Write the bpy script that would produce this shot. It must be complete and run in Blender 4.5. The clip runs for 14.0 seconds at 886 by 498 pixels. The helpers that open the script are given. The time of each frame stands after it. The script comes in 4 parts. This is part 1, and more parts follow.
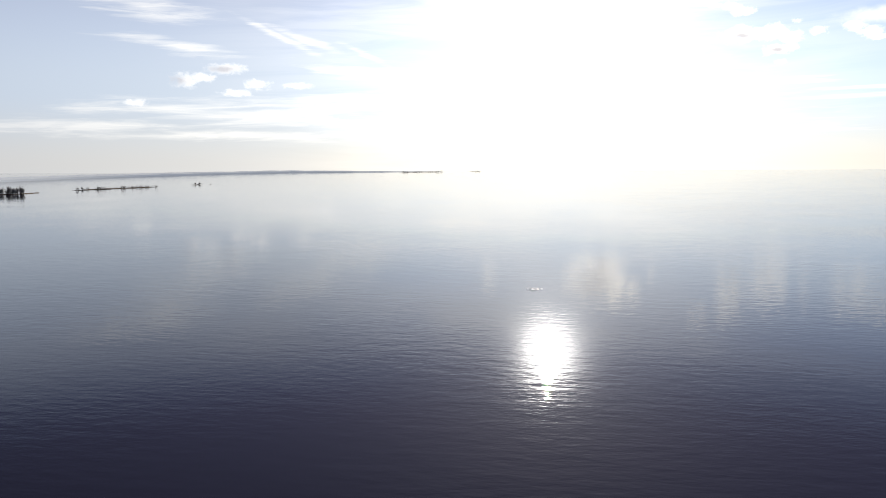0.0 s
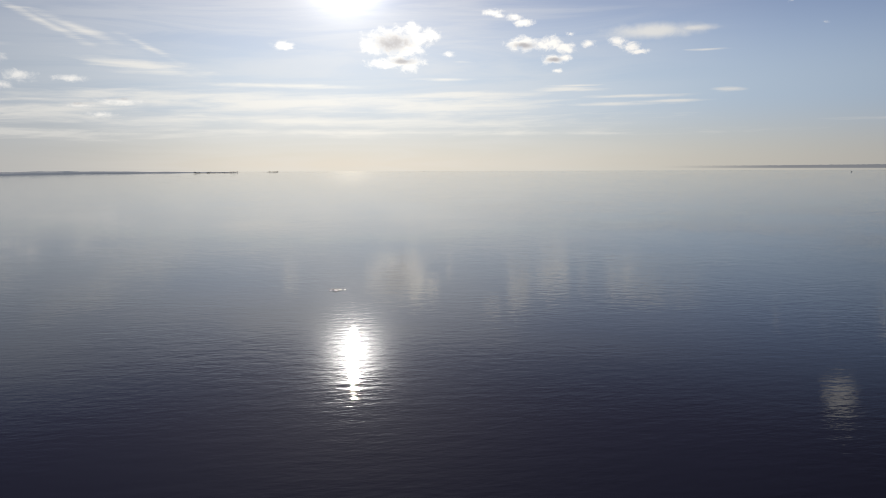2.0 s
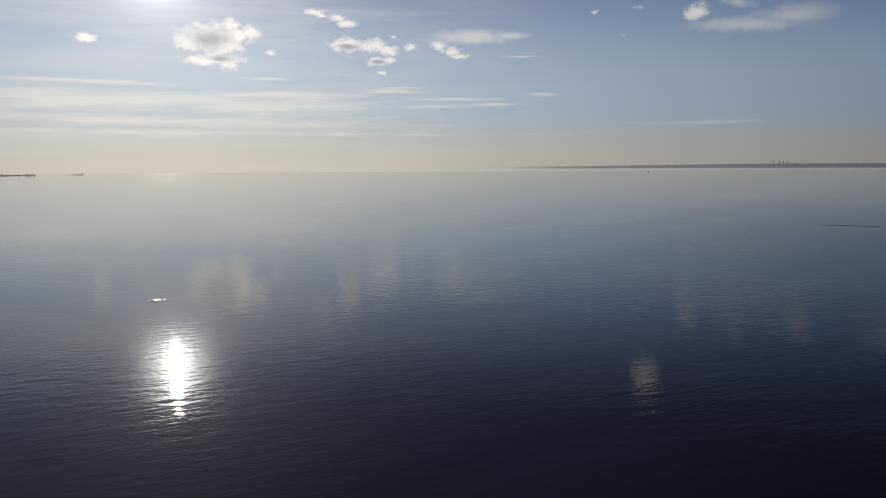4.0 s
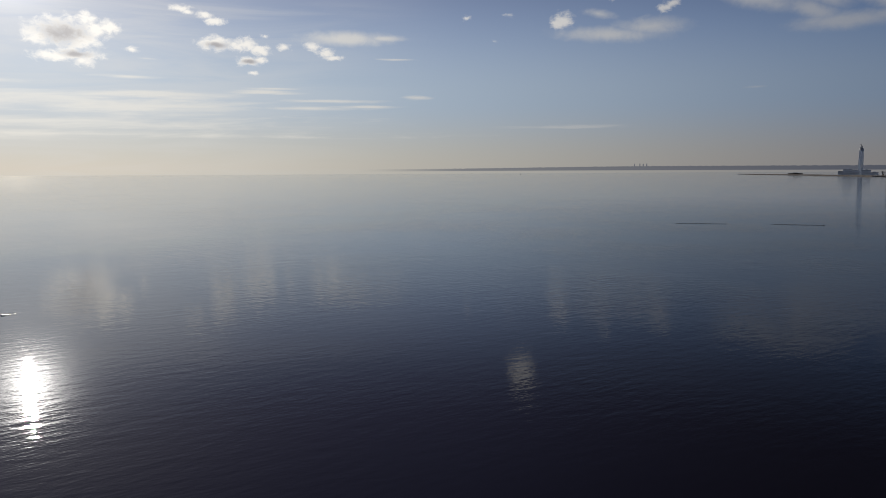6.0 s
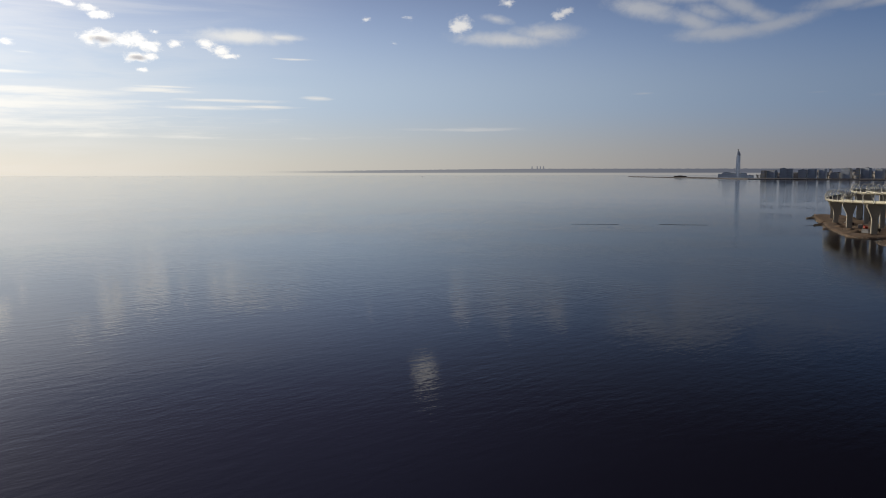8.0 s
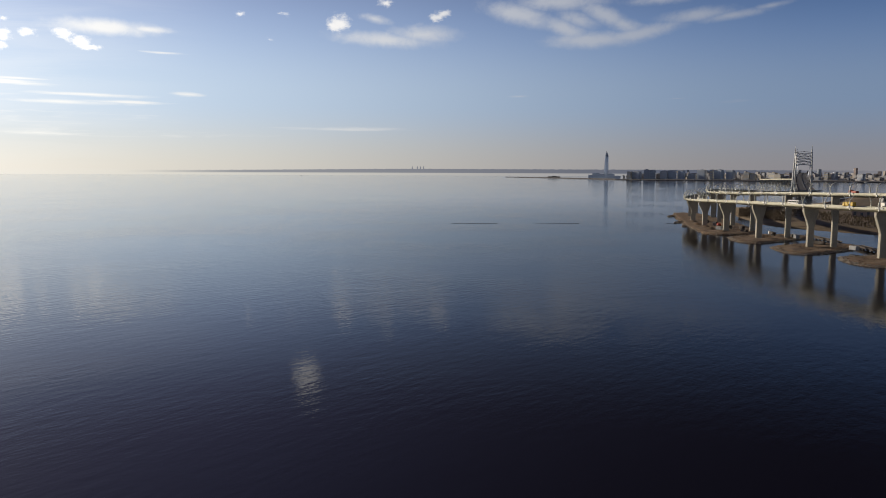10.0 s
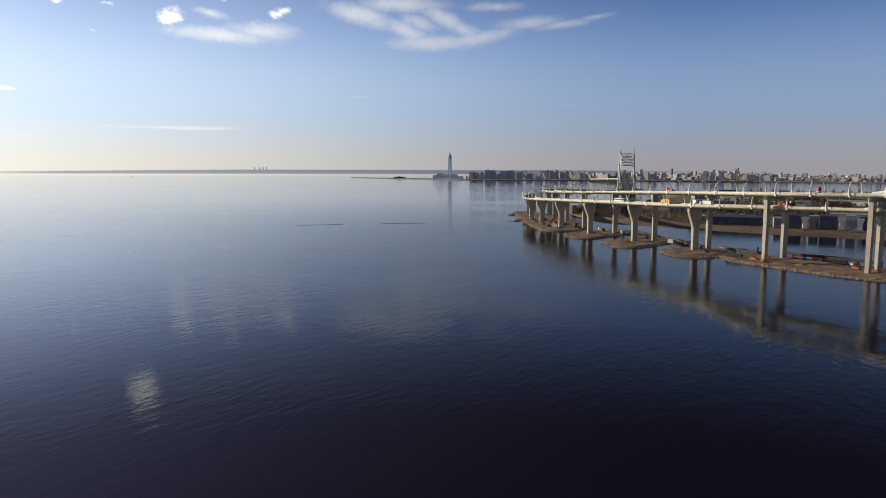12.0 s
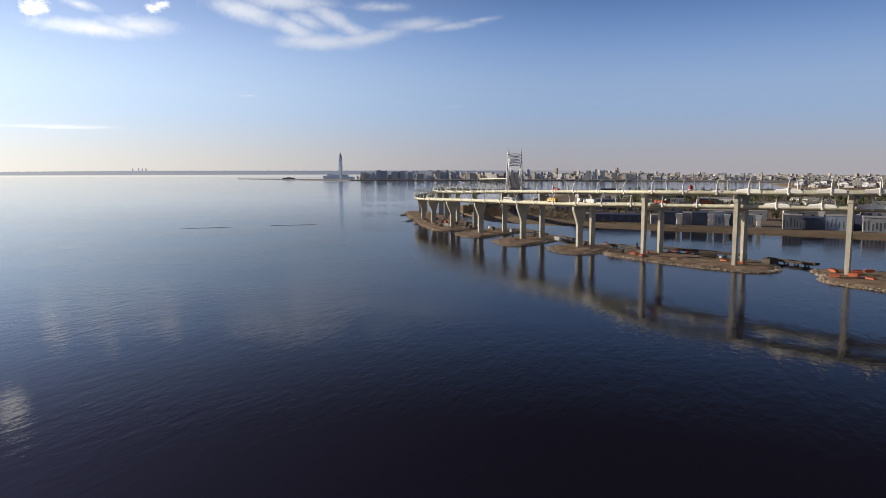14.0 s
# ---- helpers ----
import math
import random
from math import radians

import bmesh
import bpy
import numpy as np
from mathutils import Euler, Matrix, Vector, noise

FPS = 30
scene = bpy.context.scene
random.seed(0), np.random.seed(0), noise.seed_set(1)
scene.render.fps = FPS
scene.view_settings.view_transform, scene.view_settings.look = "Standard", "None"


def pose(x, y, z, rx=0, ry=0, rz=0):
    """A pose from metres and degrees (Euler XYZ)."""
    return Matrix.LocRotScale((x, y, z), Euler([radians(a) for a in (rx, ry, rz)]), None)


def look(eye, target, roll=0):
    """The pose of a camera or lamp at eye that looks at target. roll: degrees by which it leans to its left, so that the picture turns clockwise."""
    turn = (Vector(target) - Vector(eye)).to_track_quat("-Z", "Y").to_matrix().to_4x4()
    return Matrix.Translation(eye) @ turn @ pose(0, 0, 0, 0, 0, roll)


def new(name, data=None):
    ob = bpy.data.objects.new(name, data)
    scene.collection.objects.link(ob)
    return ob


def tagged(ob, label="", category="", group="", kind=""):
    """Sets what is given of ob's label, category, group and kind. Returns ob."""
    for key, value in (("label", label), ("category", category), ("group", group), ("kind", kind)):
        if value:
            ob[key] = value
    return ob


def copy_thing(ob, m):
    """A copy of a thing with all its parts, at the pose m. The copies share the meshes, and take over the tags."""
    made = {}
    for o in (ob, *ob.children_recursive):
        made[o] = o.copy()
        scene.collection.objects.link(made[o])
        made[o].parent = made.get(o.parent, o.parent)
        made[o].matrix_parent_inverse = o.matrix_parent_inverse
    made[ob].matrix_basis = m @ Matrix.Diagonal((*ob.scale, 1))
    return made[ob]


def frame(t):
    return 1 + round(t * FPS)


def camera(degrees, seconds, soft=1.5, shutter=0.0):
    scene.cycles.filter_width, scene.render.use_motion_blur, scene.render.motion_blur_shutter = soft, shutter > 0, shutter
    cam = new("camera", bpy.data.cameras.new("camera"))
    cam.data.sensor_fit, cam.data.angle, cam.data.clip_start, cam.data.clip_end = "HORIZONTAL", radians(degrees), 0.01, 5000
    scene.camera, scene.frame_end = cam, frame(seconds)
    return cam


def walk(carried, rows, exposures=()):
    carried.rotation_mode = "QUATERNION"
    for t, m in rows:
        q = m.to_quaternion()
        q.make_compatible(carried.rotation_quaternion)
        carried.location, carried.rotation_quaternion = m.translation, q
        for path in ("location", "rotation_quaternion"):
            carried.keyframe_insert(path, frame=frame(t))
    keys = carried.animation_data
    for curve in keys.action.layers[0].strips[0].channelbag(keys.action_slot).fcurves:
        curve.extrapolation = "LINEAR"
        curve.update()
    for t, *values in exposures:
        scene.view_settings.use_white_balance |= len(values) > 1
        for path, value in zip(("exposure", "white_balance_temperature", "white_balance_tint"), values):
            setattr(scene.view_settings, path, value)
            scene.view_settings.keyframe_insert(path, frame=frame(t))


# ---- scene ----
EYE_Z = 50.0
cam = camera(63.45, 14.0, soft=0.9)
# seconds, heading clockwise from +y, pitch, roll: a hovering drone that only turns
HEADINGS = [
    (0.0, 0.00, -6.76, 0.26), (0.5, 2.66, -6.82, 0.22), (1.0, 7.37, -6.82, 0.15), (1.5, 11.62, -6.80, 0.16),
    (2.0, 15.84, -6.78, 0.18), (2.5, 19.69, -6.78, 0.28), (3.0, 23.50, -6.78, 0.33), (3.5, 26.63, -6.74, 0.32),
    (4.0, 29.49, -6.73, 0.29), (6.5, 41.34, -6.52, 0.26), (7.0, 43.34, -6.48, 0.18), (9.5, 53.67, -6.43, -0.11),
    (10.0, 56.54, -6.43, -0.22), (10.5, 59.51, -6.43, -0.28), (11.0, 62.66, -6.38, -0.26), (11.5, 65.63, -6.37, -0.22),
    (12.0, 68.76, -6.34, -0.17), (12.5, 71.73, -6.29, -0.10), (13.0, 74.55, -6.26, -0.04), (13.5, 76.04, -6.28, -0.01),
    (14.0, 77.39, -6.30, 0.03),
]
walk(cam, [(t, pose(0, 0, EYE_Z, 90 + p, r, -a)) for t, a, p, r in HEADINGS],
     exposures=[(0.0, 0.06), (0.5, -0.22), (1.0, -0.42), (2.0, -0.70), (3.0, -0.93), (4.0, -1.02), (6.5, -0.87), (7.0, -0.75), (9.5, -0.38), (11.0, -0.08), (14.0, 0.38)])


# ---- node helpers ----
def tree_of(owner):
    owner.use_nodes = True
    t = owner.node_tree
    t.nodes.clear()
    return t


class Net:
    """Short calls to add and join nodes of one tree."""

    def __init__(self, owner):
        self.t = tree_of(owner)

    def add(self, kind, ins=None, **props):
        n = self.t.nodes.new(kind)
        for k, v in props.items():
            setattr(n, k, v)
        for k, v in (ins or {}).items():
            self.put(n, k, v)
        return n

    def put(self, n, k, v):
        s = n.inputs[k]
        if isinstance(v, bpy.types.NodeSocket):
            self.t.links.new(v, s)
        else:
            s.default_value = v

    def math(self, op, a, b=0.0, c=0.0, clamp=False):
        return self.add("ShaderNodeMath", {0: a, 1: b, 2: c}, operation=op, use_clamp=clamp).outputs[0]

    def mix(self, f, a, b, blend="MIX"):
        n = self.add("ShaderNodeMix", data_type="RGBA", blend_type=blend)
        self.put(n, 0, f), self.put(n, 6, a), self.put(n, 7, b)
        return n.outputs[2]

    def smooth(self, v, lo, hi, a=0.0, b=1.0):
        return self.add("ShaderNodeMapRange", {0: v, 1: lo, 2: hi, 3: a, 4: b}, interpolation_type="SMOOTHSTEP").outputs[0]

    def noise(self, vec, scale, detail=4.0, rough=0.5, **more):
        return self.add("ShaderNodeTexNoise", {"Vector": vec, "Scale": scale, "Detail": detail, "Roughness": rough, **more}).outputs[0]


# ---- sky, clouds and sun ----
SUN_AZ, SUN_EL = 8.5, 15.0
world = bpy.data.worlds.new("sky")
scene.world = world
w = Net(world)
way = w.add("ShaderNodeTexCoord").outputs["Generated"]
sep = w.add("ShaderNodeSeparateXYZ", {0: way})
zup = w.math("ABSOLUTE", sep.outputs[2])
way_up = w.add("ShaderNodeCombineXYZ", {0: sep.outputs[0], 1: sep.outputs[1], 2: zup}).outputs[0]
sky = w.add("ShaderNodeTexSky", {"Vector": way_up}, sky_type="NISHITA", sun_disc=False, sun_elevation=radians(SUN_EL),
            sun_rotation=radians(SUN_AZ), altitude=0.0, air_density=1.0, dust_density=0.2, ozone_density=3.0).outputs[0]
az = w.math("MULTIPLY", w.math("ARCTAN2", sep.outputs[0], sep.outputs[1]), 57.29578)
el = w.math("MULTIPLY", w.math("ARCSINE", zup), 57.29578)
el_true = w.math("MULTIPLY", w.math("ARCSINE", sep.outputs[2]), 57.29578)
flat = w.add("ShaderNodeCombineXYZ", {0: az, 1: el}).outputs[0]
# azimuth, elevation, half width, half height in degrees; a fifth number thins, a sixth leans
CUMULUS_NORTH = [
    (11.9, 9.32, 2.04, 0.98), (10.5, 8.95, 0.92, 0.65), (13.1, 8.82, 1.28, 0.66), (13.5, 10.26, 0.77, 0.49), (14.0, 9.53, 0.86, 0.57), (14.8, 9.8, 0.77, 0.49),
    (12.5, 7.85, 1.71, 0.46), (11.4, 7.7, 1.36, 0.33), (13.1, 7.45, 0.77, 0.38), (16.3, 8.41, 0.61, 0.21, 0.2), (19.7, 11.42, 0.7, 0.28), (20.2, 11.22, 0.44, 0.2),
    (21.4, 11.06, 0.61, 0.29), (22.1, 10.65, 0.79, 0.29), (3.6, 8.92, 0.78, 0.35),
]
CUMULUS_EAST = [
    (22.1, 9.16, 1.23, 0.5), (21.4, 8.99, 0.62, 0.42), (24.3, 9.1, 0.79, 0.58), (25.2, 8.76, 0.88, 0.38), (23.6, 8.94, 0.88, 0.33), (24.4, 7.93, 0.88, 0.34),
    (25.2, 8.0, 0.62, 0.25), (24.7, 7.08, 0.44, 0.17, 0.1), (27.0, 8.99, 0.61, 0.29, 0.25), (25.7, 9.76, 0.53, 0.25, 0.4), (29.3, 9.11, 0.78, 0.33, 0.15), (30.2, 8.68, 0.87, 0.37, 0.15),
    (30.8, 8.29, 0.95, 0.21, 0.15), (41.1, 11.27, 0.5, 0.3, 0.5), (43.2, 9.57, 0.55, 0.22, 0.65), (44.4, 11.38, 0.6, 0.28, 0.55), (48.5, 10.94, 0.75, 0.56), (48.0, 10.67, 0.49, 0.4),
    (56.0, 11.47, 0.61, 0.32, 0.1), (56.5, 11.73, 0.61, 0.32, 0.1), (52.0, 12.42, 0.59, 0.32, 0.15),
]
CUMULUS_WEST = [
    (-16.5, 7.13, 1.8, 0.49, 0.15), (-19.3, 6.23, 1.35, 0.73, 0.2), (-18.1, 6.43, 1.21, 0.41, 0.2), (-14.2, 6.04, 1.42, 0.5, 0.25), (-15.7, 5.38, 1.66, 0.42, 0.3), (-11.1, 6.01, 1.72, 0.38, 0.35),
    (-8.1, 4.51, 1.97, 0.34, 0.2), (-10.5, 4.19, 1.3, 0.34, 0.35), (-22.8, 4.51, 1.14, 0.4, 0.3), (-9.2, 3.56, 1.74, 0.34, 0.4),
]
# one higher up, met only as a reflection
CUMULUS_HIGH = [(45.5, 16.2, 1.3, 1.4, 0.05)]
SHEET_CLOUD = [
    (31.7, 9.72, 3.41, 0.53, 0.0), (34.7, 9.78, 2.1, 0.28, 0.2), (52.0, 9.79, 4.3, 0.61, 0.15, -3), (55.0, 10.22, 3.04, 0.74, 0.2, 0), (51.2, 11.3, 1.69, 0.4, 0.4, -10),
]
HOOKED_CLOUD = [
    (62.4, 11.66, 2.89, 0.69, 0, -13), (65.9, 10.55, 2.19, 0.62, 0.05, -22), (67.9, 9.66, 3.47, 0.58, 0, 0), (71.4, 10.02, 3.4, 0.49, 0.05, 9), (65.5, 12.47, 3.48, 0.64, 0.05, 0), (69.0, 11.37, 2.59, 0.65, 0.1, -25),
    (70.3, 10.7, 1.72, 0.57, 0.1, -20), (66.8, 11.2, 2.0, 0.7, 0.3, -15), (72.8, 12.33, 2.94, 0.48, 0.35, 0), (75.6, 11.11, 2.88, 0.52, 0.15, 3), (77.9, 10.93, 2.82, 0.36, 0.2, 6), (80.5, 11.42, 1.96, 0.27, 0.4, 8),
]
STRATUS_NORTH = [
    (4.1, 4.69, 20.54, 0.82), (17.6, 5.29, 7.52, 0.34), (15.4, 4.42, 9.28, 0.6), (25.6, 5.66, 3.09, 0.19), (26.5, 5.95, 2.2, 0.11, 0.1), (30.9, 5.07, 4.74, 0.15, 0.1),
    (28.7, 4.5, 4.8, 0.17, 0.1), (33.0, 4.64, 3.84, 0.13, 0.2), (15.9, 6.52, 1.96, 0.15), (17.2, 7.84, 1.14, 0.11, 0.25), (4.2, 5.95, 6.12, 0.2), (37.2, 5.35, 1.17, 0.15),
    (6.9, 3.28, 27.03, 0.67, 0.25), (11.0, 2.42, 26.31, 0.43, 0.3), (35.6, 8.23, 1.42, 0.1, 0.15), (47.3, 2.99, 8.95, 0.24, 0.5),
]
STRATUS_WEST = [
    (62.5, 5.58, 1.5, 0.17, 0.5), (74.3, 5.23, 1.54, 0.2, 0.6), (78.4, 4.96, 2.86, 0.24, 0.65), (-12.5, 9.6, 4.6, 0.4, 0.35, -24.0), (-6.0, 8.4, 3.0, 0.36, 0.4, -24.0), (-22, 11.2, 7, 1.0, 0.35, -6),
    (-20, 8.6, 6, 0.8, 0.4, -8), (-20.6, 4.24, 10.72, 1.06, 0.4), (-13.3, 3.74, 11.33, 1.02, 0.3), (-26.3, 2.72, 9.22, 0.87, 0.3), (-15.8, 2.23, 18.34, 0.59, 0.35), (-10.6, 9.43, 3.87, 0.41, 0.3, -18),
    (-6.3, 7.01, 5.28, 0.59, 0.25, -6),
]


def cloud_field(blobs):
    """The greatest of many soft ellipses on the sky: 1 at a middle, 0 at its rim."""
    total = None
    for a, e, hw, hh, *more in blobs:
        lean = radians(more[1]) if len(more) > 1 else 0.0
        c, s = math.cos(lean), math.sin(lean)
        if lean:
            dx = w.math("MULTIPLY_ADD", az, c / hw, w.math("MULTIPLY_ADD", el, s / hw, -(c * a + s * e) / hw))
            dy = w.math("MULTIPLY_ADD", el, c / hh, w.math("MULTIPLY_ADD", az, -s / hh, (s * a - c * e) / hh))
        else:
            dx, dy = w.math("MULTIPLY_ADD", az, 1 / hw, -a / hw), w.math("MULTIPLY_ADD", el, 1 / hh, -e / hh)
        far = w.math("SQRT", w.math("MULTIPLY_ADD", dx, dx, w.math("MULTIPLY", dy, dy)))
        rise = w.math("SUBTRACT", 1.0 - (more[0] if more else 0.0), far)
        total = rise if total is None else w.math("SMOOTH_MAX", total, rise, 0.15)
    return total


stretched = w.add("ShaderNodeMapping", {0: flat, 3: (1.0, 1.4, 1)}).outputs[0]
wisps = w.add("ShaderNodeMapping", {0: flat, 2: (0, 0, radians(1.5)), 3: (6.0, 0.55, 1)}, vector_type="TEXTURE").outputs[0]
n_fine = w.noise(stretched, 1.5, 8.0, 0.62, Distortion=0.35)
n_soft = w.noise(stretched, 0.55, 6.0, 0.6, Distortion=0.6)
n_wisp = w.noise(wisps, 1.0, 7.0, 0.62, Distortion=0.4)
n_low = w.math("SUBTRACT", n_fine, 0.48)
c_field = w.math("ADD", cloud_field(CUMULUS_NORTH + CUMULUS_EAST), w.math("MULTIPLY", n_low, 2.5))
soft_field = w.math("ADD", cloud_field(CUMULUS_WEST + CUMULUS_HIGH), w.math("MULTIPLY", n_low, 1.7))
s_field = w.math("ADD", cloud_field(STRATUS_NORTH + STRATUS_WEST), w.math("MULTIPLY", w.math("SUBTRACT", n_wisp, 0.47), 2.6))
sheet_field = w.math("ADD", cloud_field(SHEET_CLOUD + HOOKED_CLOUD), w.math("ADD", w.math("MULTIPLY", w.math("SUBTRACT", n_soft, 0.5), 0.85), w.math("MULTIPLY", n_low, 0.5)))
c_alpha = w.math("MAXIMUM", w.smooth(c_field, -0.3, 0.85, 0.0, 0.95), w.smooth(soft_field, -0.15, 0.8, 0.0, 0.75))
s_alpha = w.math("MAXIMUM", w.smooth(s_field, -0.25, 1.1, 0.0, 0.72), w.smooth(sheet_field, -0.4, 0.9, 0.0, 0.74))
# grey undersides of the larger ones
SHADED = [(11.9, 9.25, 1.9, 0.85), (12.7, 7.9, 1.2, 0.3), (22.1, 9.0, 1.1, 0.28), (24.5, 7.9, 0.75, 0.22), (-16.8, 7.1, 1.5, 0.35), (-20.0, 6.2, 1.2, 0.5), (-8.2, 4.8, 1.7, 0.25), (-10.5, 4.4, 1.2, 0.25)]
core = w.smooth(w.math("ADD", cloud_field(SHADED), w.math("MULTIPLY", w.math("SUBTRACT", n_fine, 0.5), 1.2)), -0.2, 0.9)
# how near the sun, as an angle in degrees
sun_way = Vector((math.sin(radians(SUN_AZ)) * math.cos(radians(SUN_EL)), math.cos(radians(SUN_AZ)) * math.cos(radians(SUN_EL)), math.sin(radians(SUN_EL))))
near_sun = w.add("ShaderNodeVectorMath", {0: way_up, 1: sun_way}, operation="DOT_PRODUCT").outputs[1]
sun_deg = w.math("MULTIPLY", w.math("ARCCOSINE", w.math("MINIMUM", near_sun, 1.0)), 57.29578)
lit = w.smooth(sun_deg, 80.0, 4.0)


def tone(far, near):
    """A radiance that runs from the side away from the sun to the side near it."""
    return w.mix(lit, (*far, 1), (*near, 1))


# hazy spring sky: pale at the horizon, deep blue above
low, mid = tone((3.95, 3.95, 4.65), (14.3, 14.3, 13.4)), tone((3.05, 4.3, 6.8), (11.4, 13.8, 17.0))
high, top = tone((1.75, 3.6, 8.3), (9.0, 12.1, 18.2)), tone((0.10, 0.08, 0.32), (2.8, 2.9, 5.6))
grad = w.mix(w.smooth(el, 0.0, 5.2), low, mid)
grad = w.mix(w.smooth(el, 5.0, 14.0), grad, high)
grad = w.mix(w.smooth(el, 5.5, 20.5), grad, top)
# the air opposite the sun throws light back
grad = w.add("ShaderNodeVectorMath", {0: grad, 3: w.smooth(sun_deg, 98.0, 165.0, 1.0, 1.05)}, operation="SCALE").outputs[0]
base = w.mix(0.88, sky, grad)
# thin bright cirrus round the sun
veil = w.math("MULTIPLY", w.smooth(sun_deg, 33.0, 4.0, 0.0, 0.52), w.smooth(w.noise(wisps, 0.35, 6.0, 0.6, Distortion=0.8), 0.30, 0.66, 0.25, 1.0))
veil = w.math("MULTIPLY", veil, w.smooth(el, 16.5, 12.0))
base = w.mix(w.math("MULTIPLY", w.smooth(az, 2.0, -16.0, 0.0, 0.5), w.smooth(el, 18.0, 12.0)), base, (7.6, 8.1, 9.0, 1))
base = w.mix(veil, base, (16.4, 16.4, 16.4, 1))
with_s = w.mix(s_alpha, base, tone((4.2, 4.9, 6.5), (20.0, 19.5, 18.2)))
cum_tone = w.mix(core, tone((4.7, 5.3, 6.8), (23.5, 23.0, 22.0)), tone((6.5, 6.4, 7.2), (10.0, 9.8, 10.2)))
with_c = w.mix(c_alpha, with_s, cum_tone)
# the far coast beyond the curve of the gulf
coast = w.noise(w.add("ShaderNodeCombineXYZ", {0: az}).outputs[0], 3.0, 5.0, 0.6)
coast_top = w.math("MULTIPLY_ADD", coast, 0.14, w.smooth(az, 36.0, 56.0, -0.27, -0.13))
for stack_az in (54.1, 54.5, 54.75, 55.0):
    coast_top = w.math("ADD", coast_top, w.smooth(w.math("ABSOLUTE", w.math("SUBTRACT", az, stack_az)), 0.055, 0.03, 0.0, 0.2))
over = w.math("MULTIPLY", w.smooth(el_true, -0.40, -0.33), w.smooth(w.math("SUBTRACT", el_true, coast_top), 0.03, -0.02))
where = w.math("MULTIPLY", w.smooth(az, 32.0, 42.0, 0.0, 0.95), w.smooth(az, 92.0, 77.0))
with_c = w.mix(w.math("MULTIPLY", over, where), with_c, tone((1.2, 1.45, 2.2), (6.6, 6.8, 7.3)))
halo = w.math("ADD", w.math("MULTIPLY", w.math("EXPONENT", w.math("DIVIDE", sun_deg, -0.8)), 500.0), w.math("MULTIPLY", w.math("EXPONENT", w.math("DIVIDE", sun_deg, -7.0)), 10.5))
glow = w.add("ShaderNodeVectorMath", {0: (1.0, 0.98, 0.95), 3: halo}, operation="SCALE").outputs[0]
final = w.mix(1.0, with_c, glow, "ADD")
# warm spring haze
final = w.mix(1.0, final, (1.02, 1.0, 0.972, 1), "MULTIPLY")
back = w.add("ShaderNodeBackground", {0: final, 1: 0.075})
w.add("ShaderNodeOutputWorld", {0: back.outputs[0]})

sun = new("sun", bpy.data.lights.new("sun", "SUN"))
sun.data.energy, sun.data.angle, sun.data.color = 5.0, radians(0.53), (1.0, 0.86, 0.66)
sun.matrix_world = look(sun_way * 100, (0, 0, 0))


# ---- materials ----
def mat(name, base, rough=0.7, second=None, scale=0.4, bump=0.0, bump_scale=6.0, metal=0.0, per_object=0.0, spec=0.4):
    """A worn surface: two tones mixed by coarse and fine noise, with fine relief."""
    m = bpy.data.materials.new(name)
    n = Net(m)
    co = n.add("ShaderNodeTexCoord").outputs["Object"]
    coarse = n.noise(co, scale, 5.0, 0.6)
    fine = n.noise(co, scale * 9, 3.0, 0.6)
    f = n.smooth(n.math("ADD", n.math("MULTIPLY", coarse, 0.65), n.math("MULTIPLY", fine, 0.35)), 0.32, 0.68)
    second = second or tuple(c * 0.75 for c in base)
    col = n.mix(f, (*second, 1), (*base, 1))
    if per_object:
        r = n.add("ShaderNodeObjectInfo").outputs["Random"]
        col = n.mix(1.0, col, n.add("ShaderNodeCombineColor", {0: n.math("MULTIPLY_ADD", r, per_object, 1 - per_object / 2),
                    1: n.math("MULTIPLY_ADD", r, per_object, 1 - per_object / 2), 2: n.math("MULTIPLY_ADD", r, per_object, 1 - per_object / 2)}).outputs[0], "MULTIPLY")
    p = n.add("ShaderNodeBsdfPrincipled", {"Base Color": col, "Roughness": n.math("MULTIPLY_ADD", fine, 0.2, rough - 0.1), "Metallic": metal, "Specular IOR Level": spec})
    if bump:
        b = n.add("ShaderNodeBump", {"Strength": bump, "Distance": 0.2, "Height": n.noise(co, bump_scale, 4.0)})
        n.put(p, "Normal", b.outputs[0])
    n.add("ShaderNodeOutputMaterial", {0: p.outputs[0]})
    return m


